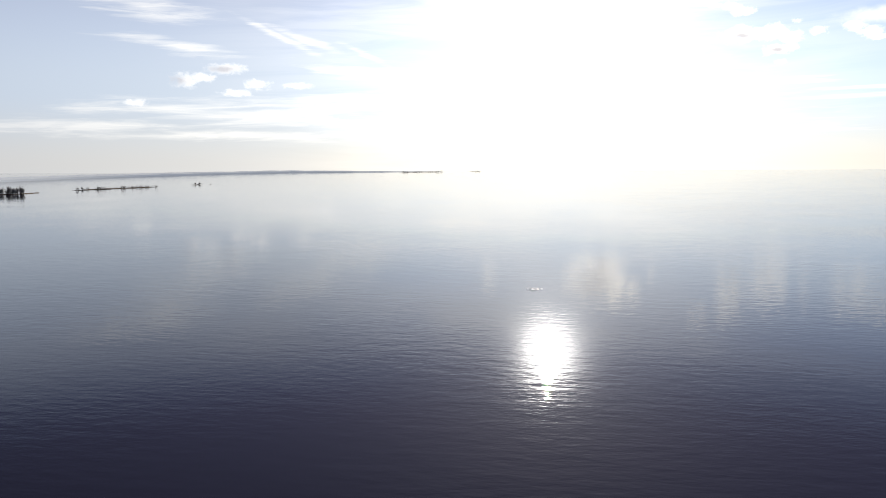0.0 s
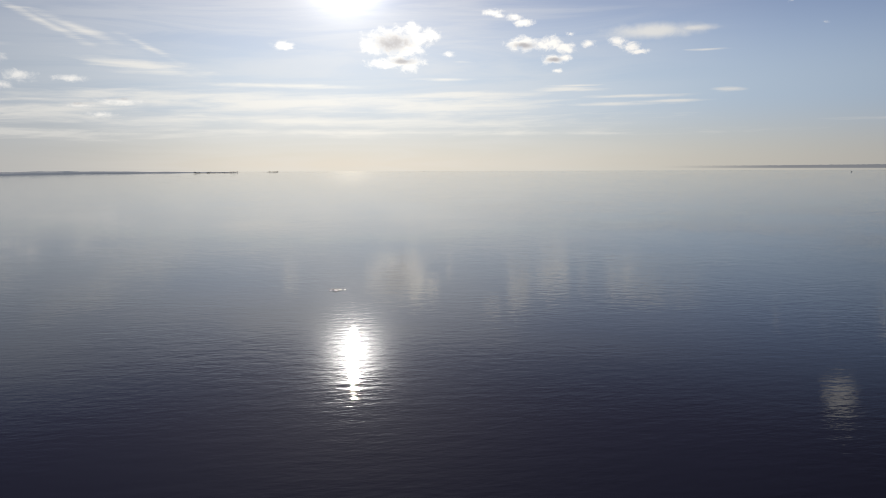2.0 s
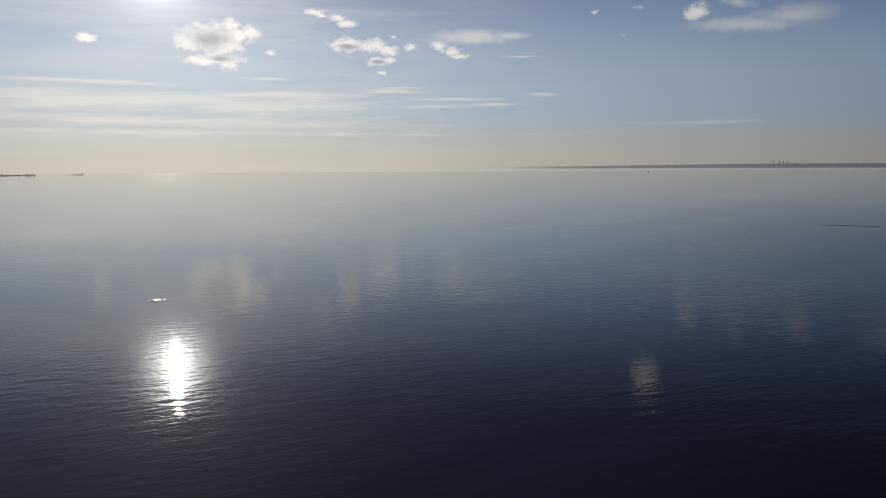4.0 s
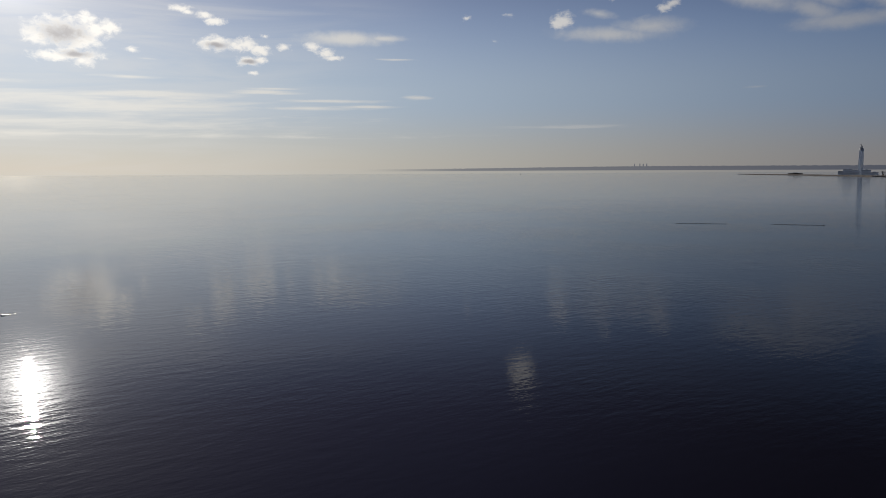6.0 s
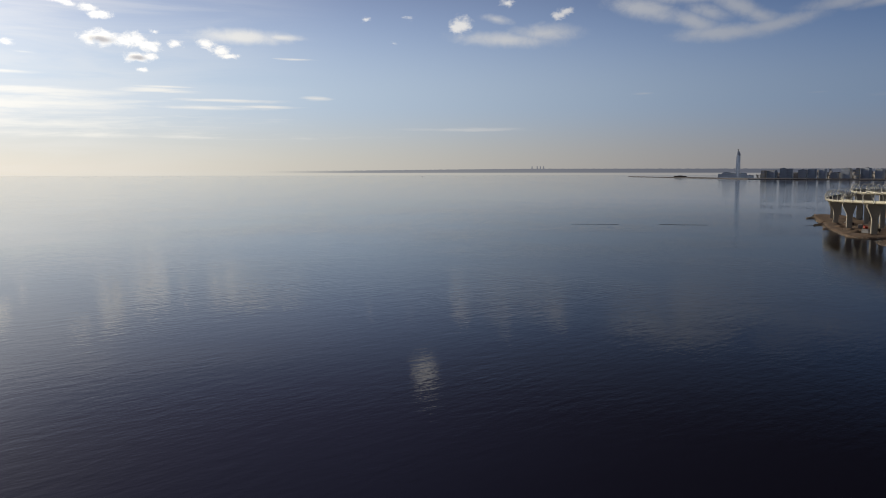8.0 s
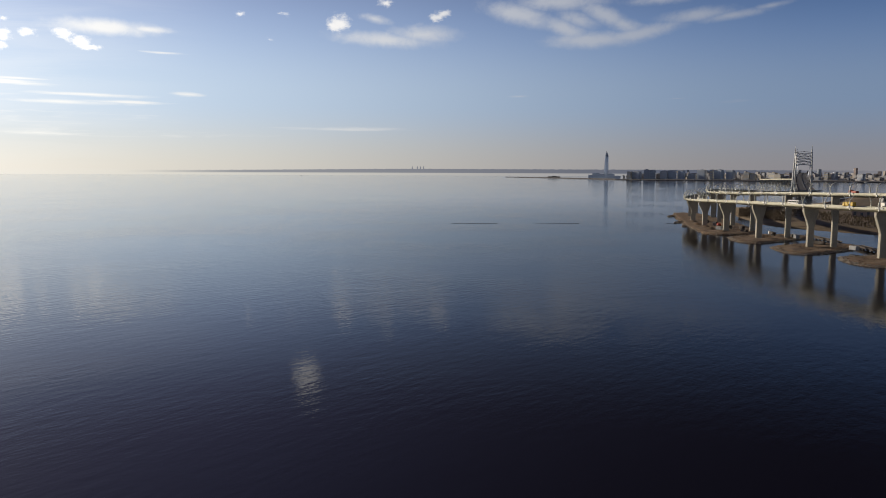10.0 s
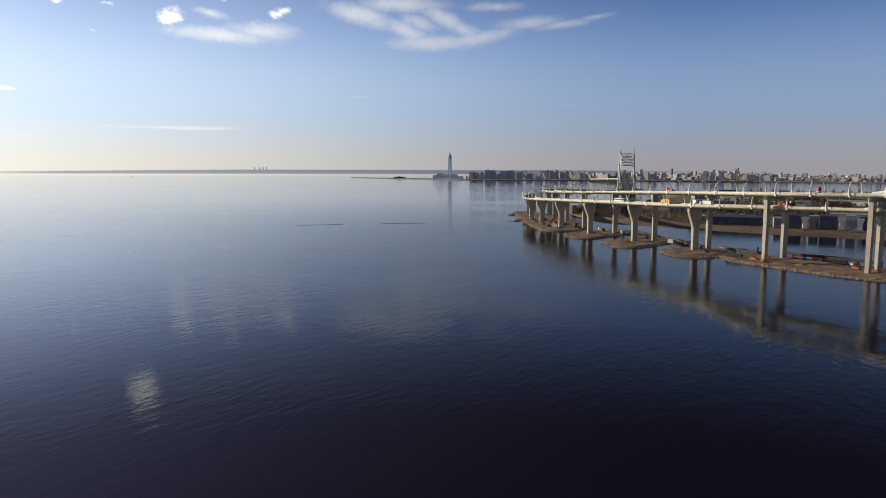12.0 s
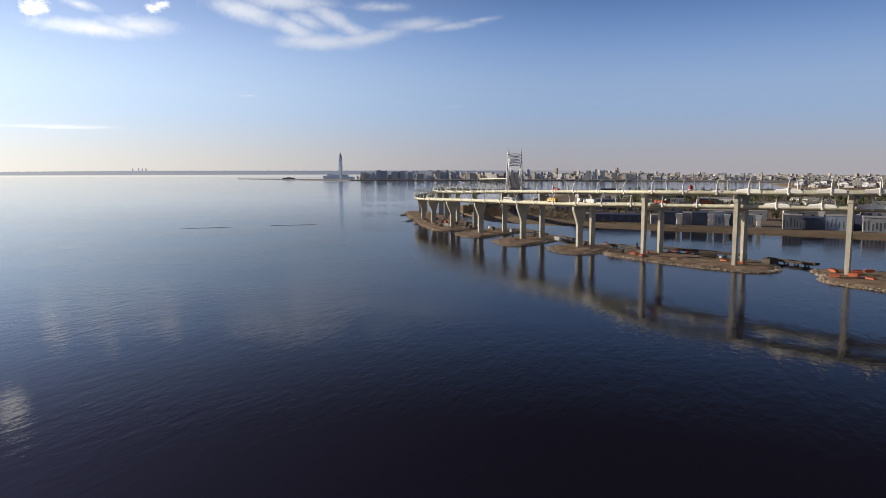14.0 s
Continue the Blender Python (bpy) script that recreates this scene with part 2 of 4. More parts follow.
def water_material():
    m = bpy.data.materials.new("lake_water")
    n = Net(m)
    co = n.add("ShaderNodeTexCoord").outputs["Object"]
    # long low swell, wind ripples across it, and calm patches; crests lie east by south
    def crests(turn, long):
        return n.add("ShaderNodeMapping", {0: co, 2: (0, 0, radians(turn)), 3: (long, 1.0, 1)}, vector_type="TEXTURE").outputs[0]
    swell = n.noise(crests(-14, 2.6), 0.17, 2.0, 0.5)
    ripple = n.noise(crests(-6, 2.3), 0.42, 2.5, 0.55)
    fine = n.noise(crests(-22, 2.0), 1.7, 2.0, 0.5)
    calm = n.smooth(n.noise(co, 0.009, 3.0, 0.5), 0.35, 0.65, 0.45, 1.15)
    # a light breeze off the land roughens the water before the viaduct
    east = n.add("ShaderNodeSeparateXYZ", {0: co}).outputs[0]
    breeze = n.smooth(east, 110.0, 340.0)
    h = n.math("ADD", n.math("MULTIPLY", swell, 0.046), n.math("ADD", n.math("MULTIPLY", ripple, n.math("MULTIPLY_ADD", breeze, 0.042, 0.053)), n.math("MULTIPLY", fine, n.math("MULTIPLY_ADD", breeze, 0.030, 0.008))))
    b = n.add("ShaderNodeBump", {"Strength": 1.0, "Distance": 1.0, "Height": n.math("MULTIPLY", h, calm)})
    # breezier, and so duller, out on the open gulf
    out = n.smooth(n.add("ShaderNodeVectorMath", {0: co}, operation="LENGTH").outputs[1], 300.0, 2500.0, 0.010, 0.045)
    p = n.add("ShaderNodeBsdfPrincipled", {"Base Color": (0.006, 0.0045, 0.011, 1), "Roughness": out, "IOR": 1.333, "Normal": b.outputs[0]})
    far = n.add("ShaderNodeVectorMath", {0: co}, operation="LENGTH").outputs[1]
    # Dark diffuse mixed in eastward cuts the reflection, painting that water darker.
    reflection_cut = n.math("MULTIPLY", n.smooth(n.math("DIVIDE", east, far), 0.62, 0.98, 0.0, 0.34), n.smooth(far, 1300.0, 420.0))
    dull = n.add("ShaderNodeBsdfDiffuse", {0: (0.012, 0.011, 0.013, 1)})
    mixed = n.add("ShaderNodeMixShader", {0: reflection_cut, 1: p.outputs[0], 2: dull.outputs[0]})
    n.add("ShaderNodeOutputMaterial", {0: mixed.outputs[0]})
    return m


def glowing_haze_material(name, dark, pale):
    """Far-off woods whose added glow stands in for the lit air before them."""
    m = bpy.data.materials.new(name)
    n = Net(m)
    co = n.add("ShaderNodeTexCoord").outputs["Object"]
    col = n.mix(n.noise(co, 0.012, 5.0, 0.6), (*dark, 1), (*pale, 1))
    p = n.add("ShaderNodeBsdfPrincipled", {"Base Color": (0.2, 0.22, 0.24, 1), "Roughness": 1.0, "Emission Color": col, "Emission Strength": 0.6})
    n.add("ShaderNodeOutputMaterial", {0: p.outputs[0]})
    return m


M_WATER = water_material()
M_CONCRETE = mat("pale_concrete", (0.46, 0.435, 0.365), 0.75, (0.34, 0.32, 0.27), 0.12, 0.3, 2.0)
M_FASCIA = mat("cream_fascia", (0.53, 0.515, 0.40), 0.6, (0.40, 0.39, 0.31), 0.25, 0.1, 1.0)
M_WHITE = mat("white_panel", (0.82, 0.81, 0.77), 0.5, (0.72, 0.71, 0.67), 0.3)
M_MAST = mat("painted_mast", (0.78, 0.77, 0.70), 0.45, (0.68, 0.67, 0.60), 0.5)
M_ASPHALT = mat("asphalt", (0.055, 0.055, 0.058), 0.85, (0.04, 0.04, 0.042), 0.3, 0.3, 8.0)
M_SOIL = mat("gravel_soil", (0.25, 0.17, 0.108), 0.95, (0.088, 0.066, 0.048), 0.2, 0.9, 0.8)
M_ROCK = mat("rubble", (0.42, 0.38, 0.33), 0.9, (0.20, 0.18, 0.15), 0.6, 0.5, 3.0)
M_BANK = mat("dry_grass_bank", (0.16, 0.115, 0.076), 0.95, (0.09, 0.073, 0.05), 0.03, 0.9, 0.5)
M_SHRUB = mat("bare_shrub", (0.16, 0.12, 0.08), 0.95, (0.10, 0.08, 0.055), 0.3)
M_GREEN = mat("young_leaves", (0.10, 0.12, 0.05), 0.9, (0.06, 0.075, 0.035), 0.3)
# Islet growth is lightened to grey in place of the haze before it.
M_REED = mat("hazed_grey_reeds", (0.33, 0.31, 0.30), 0.95, (0.22, 0.205, 0.20), 0.2)
M_STEEL = mat("dark_steel", (0.035, 0.033, 0.032), 0.7, (0.06, 0.04, 0.03), 0.6)
M_ORANGE = mat("orange_formwork", (0.46, 0.125, 0.055), 0.7, (0.30, 0.085, 0.045), 0.8)
M_RED = mat("red_paint", (0.42, 0.06, 0.04), 0.5, (0.32, 0.05, 0.03), 0.8)
M_YELLOW = mat("yellow_paint", (0.62, 0.42, 0.05), 0.45, (0.5, 0.33, 0.05), 0.8)
M_VAN = mat("white_paint", (0.78, 0.78, 0.77), 0.35, (0.68, 0.68, 0.67), 0.8)
M_DARKGLASS = mat("vehicle_glass", (0.02, 0.022, 0.025), 0.12)
# Shed panes take a mid blue-grey, a hazier look put into the colour.
M_SHEDGLASS = mat("hazed_shed_glass", (0.10, 0.115, 0.14), 0.3, (0.07, 0.08, 0.10), 0.5)
# Haze over the distant trees is painted in as this pale grey colour.
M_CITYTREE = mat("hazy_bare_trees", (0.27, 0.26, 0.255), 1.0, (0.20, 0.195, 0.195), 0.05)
M_TYRE = mat("tyre_rubber", (0.02, 0.02, 0.02), 0.9)
M_BLUE = mat("blue_cladding", (0.065, 0.085, 0.15), 0.5, (0.05, 0.062, 0.105), 0.2, per_object=0.5)
M_PALEBLUE = mat("pale_blue_cladding", (0.30, 0.37, 0.48), 0.5, (0.23, 0.29, 0.39), 0.2, per_object=0.3)
M_GREYWALL = mat("grey_cladding", (0.36, 0.37, 0.385), 0.7, (0.28, 0.29, 0.305), 0.1, per_object=0.3)
M_ROOF = mat("bitumen_roof", (0.30, 0.30, 0.31), 0.9, (0.24, 0.24, 0.25), 0.1)
M_CREAM = mat("cream_render", (0.60, 0.55, 0.45), 0.8, (0.52, 0.48, 0.40), 0.05, per_object=0.35)
# The next three wall tones are lifted to stand in for city haze.
M_BRICK = mat("red_brown_wall", (0.42, 0.35, 0.33), 0.85, (0.36, 0.30, 0.28), 0.05, per_object=0.3)
M_GLASSBLOCK = mat("hazed_blue_grey_curtain_wall", (0.44, 0.50, 0.60), 0.4, (0.35, 0.41, 0.50), 0.05, per_object=0.35)
M_CITY = mat("hazed_grey_city_wall", (0.46, 0.48, 0.52), 0.85, (0.39, 0.41, 0.45), 0.05, per_object=0.4)
# Both materials emit a pale glow in place of the haze over the land.
M_WEST = glowing_haze_material("hazy_western_shore", (0.40, 0.44, 0.52), (0.48, 0.52, 0.59))
M_RISE = glowing_haze_material("hazy_rise", (0.42, 0.425, 0.46), (0.48, 0.48, 0.51))
M_SHORE = mat("stony_shore", (0.20, 0.195, 0.20), 0.95, (0.13, 0.125, 0.125), 0.01)
# Far panes are paled towards blue-grey, with the haze put into their colour.
M_FARGLASS = mat("hazed_window_glass", (0.46, 0.51, 0.60), 0.3, (0.38, 0.42, 0.50), 0.05)
def houses_material():
    """Pale walls that differ from house to house."""
    m = bpy.data.materials.new("pale_houses")
    n = Net(m)
    r = n.add("ShaderNodeNewGeometry").outputs["Random Per Island"]
    ramp = n.add("ShaderNodeValToRGB", {0: r})
    ramp.color_ramp.interpolation = "CONSTANT"
    ramp.color_ramp.elements[0].color, ramp.color_ramp.elements[1].color = (0.33, 0.325, 0.34, 1), (0.28, 0.25, 0.24, 1)
    ramp.color_ramp.elements[1].position = 0.35
    for p, c in ((0.5, (0.37, 0.345, 0.315, 1)), (0.7, (0.26, 0.27, 0.30, 1)), (0.93, (0.52, 0.51, 0.505, 1))):
        ramp.color_ramp.elements.new(p).color = c
    b = n.add("ShaderNodeBsdfPrincipled", {"Base Color": ramp.outputs[0], "Roughness": 0.85})
    n.add("ShaderNodeOutputMaterial", {0: b.outputs[0]})
    return m


M_HOUSES = houses_material()
M_PYLON = mat("white_pylon", (0.70, 0.71, 0.72), 0.5, (0.62, 0.63, 0.64), 0.1)
M_TOWER = mat("pale_blue_glazing", (0.78, 0.84, 0.94), 0.22, (0.66, 0.74, 0.86), 0.08, metal=0.35)
M_DARKDECK = mat("weathered_dark_deck", (0.09, 0.09, 0.10), 0.8, (0.06, 0.06, 0.065), 0.05)
M_ICE = mat("floating_ice", (0.85, 0.87, 0.88), 0.3, (0.7, 0.74, 0.78), 1.0, 0.5, 2.0)


# ---- mesh helpers ----
def mesh_object(name, bm, material, parent=None, label="", smooth=False):
    bmesh.ops.recalc_face_normals(bm, faces=bm.faces)
    me = bpy.data.meshes.new(name)
    bm.to_mesh(me)
    bm.free()
    me.materials.append(material)
    if smooth:
        me.polygons.foreach_set("use_smooth", [True] * len(me.polygons))
    ob = new(name, me)
    ob.parent = parent
    if label:
        ob["label"] = label
    return ob


def part(name, bm, material, parent, label="", smooth=False):
    return mesh_object(name, bm, material, parent, label, smooth)


def empty(name, x=0.0, y=0.0, z=0.0, turn=0.0, label="", category="", group="", kind=""):
    ob = new(name)
    ob.matrix_world = pose(x, y, z, 0, 0, turn)
    return tagged(ob, label, category, group, kind)


def add_box(bm, x, y, z, lx, ly, lz, turn=0.0, taper=1.0, bevel=0.0):
    """A box with its base's centre at x, y, z."""
    made = bmesh.ops.create_cube(bm, size=1.0)["verts"]
    for v in made:
        k = taper if v.co.z > 0 else 1.0
        v.co = Vector((v.co.x * lx * k, v.co.y * ly * k, (v.co.z + 0.5) * lz))
    if bevel:
        edges = list({e for v in made for e in v.link_edges})
        made = [v for v in set(bmesh.ops.bevel(bm, geom=edges, offset=bevel, segments=1, affect="EDGES")["verts"])] 
    m = pose(x, y, z, 0, 0, turn)
    for v in made:
        v.co = m @ v.co


def box(x, y, z, lx, ly, lz, turn=0.0, taper=1.0, bevel=0.0):
    bm = bmesh.new()
    add_box(bm, x, y, z, lx, ly, lz, turn, taper, bevel)
    return bm


def add_tube(bm, pts, radii, sides=8, caps=True):
    """A round bar along points, with a radius at each."""
    rings = []
    for i, p in enumerate(pts):
        p = Vector(p)
        d = (Vector(pts[min(i + 1, len(pts) - 1)]) - Vector(pts[max(i - 1, 0)])).normalized()
        side = d.cross(Vector((0.31, 0.17, 0.93)))
        side = side.normalized() if side.length > 1e-4 else Vector((1, 0, 0))
        up = d.cross(side)
        r = radii[i] if isinstance(radii, (list, tuple)) else radii
        rings.append([bm.verts.new(p + (side * math.cos(a) + up * math.sin(a)) * r) for a in [2 * math.pi * k / sides for k in range(sides)]])
    for a, b in zip(rings, rings[1:]):
        for k in range(sides):
            bm.faces.new((a[k], a[(k + 1) % sides], b[(k + 1) % sides], b[k]))
    if caps:
        bm.faces.new(rings[0][::-1]), bm.faces.new(rings[-1])


def tube(pts, radii, sides=8):
    bm = bmesh.new()
    add_tube(bm, pts, radii, sides)
    return bm


def polar(a, r, z=0.0):
    return Vector((r * math.sin(radians(a)), r * math.cos(radians(a)), z))


def curve_points(ctrl, step):
    """Catmull-Rom through control points, resampled at even steps of about that length."""
    P = [Vector(c) for c in ctrl]
    P = [2 * P[0] - P[1]] + P + [2 * P[-1] - P[-2]]
    fine = []
    for i in range(1, len(P) - 2):
        for k in range(40):
            t = k / 40
            a, b, c, d = P[i - 1:i + 3]
            fine.append(0.5 * ((2 * b) + (c - a) * t + (2 * a - 5 * b + 4 * c - d) * t * t + (3 * b - a - 3 * c + d) * t ** 3))
    fine.append(P[-2])
    out, left = [fine[0]], step
    for a, b in zip(fine, fine[1:]):
        seg = (b - a).length
        while seg >= left and seg > 0:
            a = a + (b - a) * (left / seg)
            out.append(a.copy())
            seg, left = (b - a).length, step
        left -= seg
    return out


def frames_of(pts):
    """For each point the way along and the level way to its inner side (right of travel)."""
    out = []
    for i in range(len(pts)):
        d = pts[min(i + 1, len(pts) - 1)] - pts[max(i - 1, 0)]
        d.z = 0
        d.normalize()
        out.append((d, Vector((d.y, -d.x, 0))))
    return out


def sweep(pts, section, frames, close=True):
    bm = bmesh.new()
    rings = [[bm.verts.new(p + n * s + Vector((0, 0, h))) for s, h in section] for p, (d, n) in zip(pts, frames)]
    m = len(section)
    for a, b in zip(rings, rings[1:]):
        for k in range(m if close else m - 1):
            bm.faces.new((a[k], a[(k + 1) % m], b[(k + 1) % m], b[k]))
    if close:
        bm.faces.new(rings[0][::-1]), bm.faces.new(rings[-1])
    return bm


# ---- water ----
bm = bmesh.new()
radii = [0, 60, 120, 240, 480, 960, 1900, 3800, 7500, 15000]
rings = []
for r in radii[1:]:
    rings.append([bm.verts.new(polar(a * 5, r)) for a in range(72)])
c0 = bm.verts.new((0, 0, 0))
for k in range(72):
    bm.faces.new((c0, rings[0][k], rings[0][(k + 1) % 72]))
for a, b in zip(rings, rings[1:]):
    for k in range(72):
        bm.faces.new((a[k], b[k], b[(k + 1) % 72], a[(k + 1) % 72]))
tagged(mesh_object("water", bm, M_WATER), "calm dark blue gulf water with light wind ripples", "water", kind="structure")


# ---- land: low banks, islets, islands of rubble ----
def land(name, outline, height, material, rim=3.0, rough=0.4, step=None, cells=14):
    """A low island over its outline: a sloping rim and an uneven top."""
    P = curve_points([*outline, outline[0]], step or 6.0)[:-1]
    P = [Vector((p.x, p.y, 0)) for p in P]
    mid = sum(P, Vector()) / len(P)
    bm = bmesh.new()
    prev = None
    for f, z in [(1.0, -1.0), (1.0, 0.05)] + [(1 - k / cells, None) for k in range(1, cells)]:
        ring = []
        for p in P:
            q = mid + (p - mid) * f
            edge = (p - q).length
            h = z if z is not None else height * min(1.0, edge / rim) + rough * noise.noise(q * 0.12) * min(1, edge / rim)
            wob = noise.noise_vector(p * 0.15) * (0.9 if f > 0.85 else 0)
            ring.append(bm.verts.new((q.x + wob.x, q.y + wob.y, h)))
        if prev:
            for k in range(len(P)):
                bm.faces.new((prev[k], prev[(k + 1) % len(P)], ring[(k + 1) % len(P)], ring[k]))
        prev = ring
    bm.faces.new(prev)
    return mesh_object(name, bm, material, smooth=True)


def stones(name, where, count, size, material, parent, seed):
    """Many small uneven stones in one mesh; where(rnd) gives a place."""
    rnd = random.Random(seed)
    bm = bmesh.new()
    for _ in range(count):
        p = where(rnd)
        made = bmesh.ops.create_icosphere(bm, subdivisions=1, radius=size * rnd.uniform(0.4, 1.3))["verts"] if count < 250 else None
        if made is None:
            r = size * rnd.uniform(0.4, 1.3)
            base = [Vector((1, 0, 0)), Vector((0, 1, 0)), Vector((-1, 0, 0)), Vector((0, -1, 0))]
            made = [bm.verts.new(b * r) for b in base] + [bm.verts.new((0, 0, r * 0.8)), bm.verts.new((0, 0, -r * 0.6))]
            for k in range(4):
                bm.faces.new((made[k], made[(k + 1) % 4], made[4])), bm.faces.new((made[(k + 1) % 4], made[k], made[5]))
        m = pose(*p, rnd.uniform(0, 60), rnd.uniform(0, 60), rnd.uniform(0, 360)) @ Matrix.Diagonal((1, rnd.uniform(0.6, 1), rnd.uniform(0.45, 0.9), 1))
        for v in made:
            v.co = m @ v.co
    return tagged(part(name, bm, material, parent), kind="stuff")


# ---- the viaduct ----
# near faces of the piers, south to north
FRONT = [(363, -111), (390, -66), (421, -22), (462, 16), (507, 57), (551, 95), (601, 128), (649, 156), (708, 181)]
BACK = [(403, -72), (437, -32), (475, 8), (514, 44), (565, 78), (611, 110), (661, 135), (705, 156)]
LOWER_EDGE = [(318, -222, 34.5), (343, -168, 33.8), (366.5, -112, 33.0), (393.5, -68, 32.1), (424, -25, 31.0), (459.5, 19.5, 29.4), (503.8, 60.4, 28.3),
              (548, 98.6, 27.2), (598.4, 131.9, 25.6), (646.8, 160.3, 23.9), (706.5, 185.6, 22.2), (770, 204, 21.4), (850, 216, 21.2),
              (950, 219, 20.5), (1080, 210, 17.5), (1250, 193, 14.5), (1500, 188, 12)]
UPPER_EDGE = [(314, -222, 41.6), (339.5, -168, 41.0), (362.6, -110.5, 40.3), (389.6, -65.6, 39.3), (421, -21.8, 38.4), (472, 11, 36.9), (511.8, 46.4, 35.6), (563, 80.6, 34.0),
              (609.3, 112.7, 32.2), (659.8, 137.9, 30.5), (704, 159, 29.2), (770, 182, 28.2), (850, 196, 27.6), (950, 196, 25.2), (1080, 185, 20.5), (1250, 166, 16.5), (1500, 160, 12.5)]
SECTION = [(0.28, 0.0), (-0.02, -0.15), (-0.16, -0.7), (-0.12, -1.3), (0.3, -1.75), (1.5, -2.2), (3.2, -2.7), (9.8, -2.7), (11.5, -2.2), (12.7, -1.75),
           (13.12, -1.3), (13.16, -0.7), (13.02, -0.15), (12.72, 0.0), (12.55, -0.1), (12.45, -1.1), (0.55, -1.1), (0.45, -0.1)]
ROAD = [(0.56, -1.09), (12.44, -1.09), (12.44, -1.05), (0.56, -1.05)]
STEP = 6.75


def mast_mesh():
    """A curved lamp mast: out over the parapet, up, and back over the road (+y is inward)."""
    prof = [(0.15, -1.6), (-0.42, -0.4), (-0.6, 1.1), (-0.42, 2.6), (0.1, 4.1), (0.9, 5.3), (2.0, 6.1), (3.2, 6.4)]
    return tube([(0, y, z) for y, z in prof], [0.42, 0.39, 0.34, 0.30, 0.27, 0.23, 0.19, 0.16], 8)


def fairing_mesh(half, high):
    """A white wing along the parapet at a mast's foot, highest at the middle, thin at both ends."""
    bm = bmesh.new()
    n = 12
    rows = []
    for i in range(-n, n + 1):
        t = i / n
        h = 0.12 + (0.6 if high > 0.6 else 0.0) * min(1.0, (1 - abs(t)) * 9) + high * (1 - abs(t)) ** 2.2
        rows.append([bm.verts.new((t * half, y, z)) for y, z in ((-0.34, -0.9 - (0.3 if high > 0.6 else 0.0) * (1 - abs(t)) ** 1.6), (-0.46 - 0.18 * (1 - abs(t)), h * 0.4), (-0.25, h), (-0.05, h), (-0.15, -0.9))])
    for a, b in zip(rows, rows[1:]):
        for k in range(5):
            bm.faces.new((a[k], a[(k + 1) % 5], b[(k + 1) % 5], b[k]))
    bm.faces.new(rows[0]), bm.faces.new(rows[-1])
    return bm


# how far along each parapet the masts stand
LOWER_MASTS = [7.0 + 20.85 * k for k in range(52)]
UPPER_MASTS = [14, 33.2, 52.4, 71.6, 90.8, 109.9, 129.4, 148.3, 167.5, 183.9, 202.5, 221.8, 245.2, 275.5, 302.0, 323.1, 341.5, 365.0, 390.9] + [413.1 + 22 * k for k in range(31)]


def deck(name, edge, label, span, masts, wings_to):
    pts = curve_points(edge, STEP)
    fr = frames_of(pts)
    whole = empty(name, label=label, category="viaduct")
    k = 0
    while k < len(pts) - 1:
        e = min(k + span, len(pts) - 1)
        part("deck_span", sweep(pts[k:e + 1], SECTION, fr[k:e + 1]), M_FASCIA, whole, smooth=False)
        part("roadway", sweep(pts[k:e + 1], ROAD, fr[k:e + 1]), M_ASPHALT, whole, "grey asphalt roadway")
        k = e
    mast0 = wing0 = None
    for s in masts:
        i = int(s / STEP)
        f = s / STEP - i
        if i + 1 >= len(pts):
            break
        p = pts[i].lerp(pts[i + 1], f)
        d, nrm = fr[i]
        turn = math.degrees(math.atan2(d.y, d.x))
        for flip in (0, 1):
            q = p + nrm * (13.0 if flip else 0.0)
            m = pose(q.x, q.y, q.z, 0, 0, turn + (0 if flip else 180))
            if mast0 is None:
                mast0 = empty("lamp_mast", label="curved cream-painted lamp mast on the viaduct parapet", category="lamp mast", group="lamp masts of the viaduct")
                pole = part("pole", mast_mesh(), M_MAST, mast0, smooth=True)
                part("foot", box(0, -0.15, -2.1, 0.95, 0.8, 1.9, 0, 0.75, 0.08), M_MAST, mast0)
                part("bracket", box(0, -0.2, -2.45, 0.6, 0.5, 0.5, 0, 1.3), M_STEEL, mast0, "dark steel foot bracket")
                part("lamp_head", box(0, 3.5, 6.2, 0.4, 1.1, 0.2, 0, 0.8), M_MAST, pole)
                mast0.matrix_basis = m
            else:
                copy_thing(mast0, m)
            if not flip:
                big = s < wings_to
                part("fairing", fairing_mesh(6.3 if big else 2.4, 0.85 if big else 0.5), M_WHITE, whole, "white winged parapet fairing").matrix_basis = m
    return whole, pts, fr


lower, lp, lf = deck("lower_viaduct", LOWER_EDGE, "lower cream concrete viaduct deck on cranked piers over rubble islands", 8, LOWER_MASTS, 160)
upper, up_, uf = deck("upper_viaduct", UPPER_EDGE, "upper cream concrete viaduct deck climbing above the lower one", 8, UPPER_MASTS, 175)


def outward(i, line):
    a, b = Vector(line[max(i - 1, 0)]), Vector(line[min(i + 1, len(line) - 1)])
    d = (b - a).normalized()
    return d, Vector((-d.y, d.x))


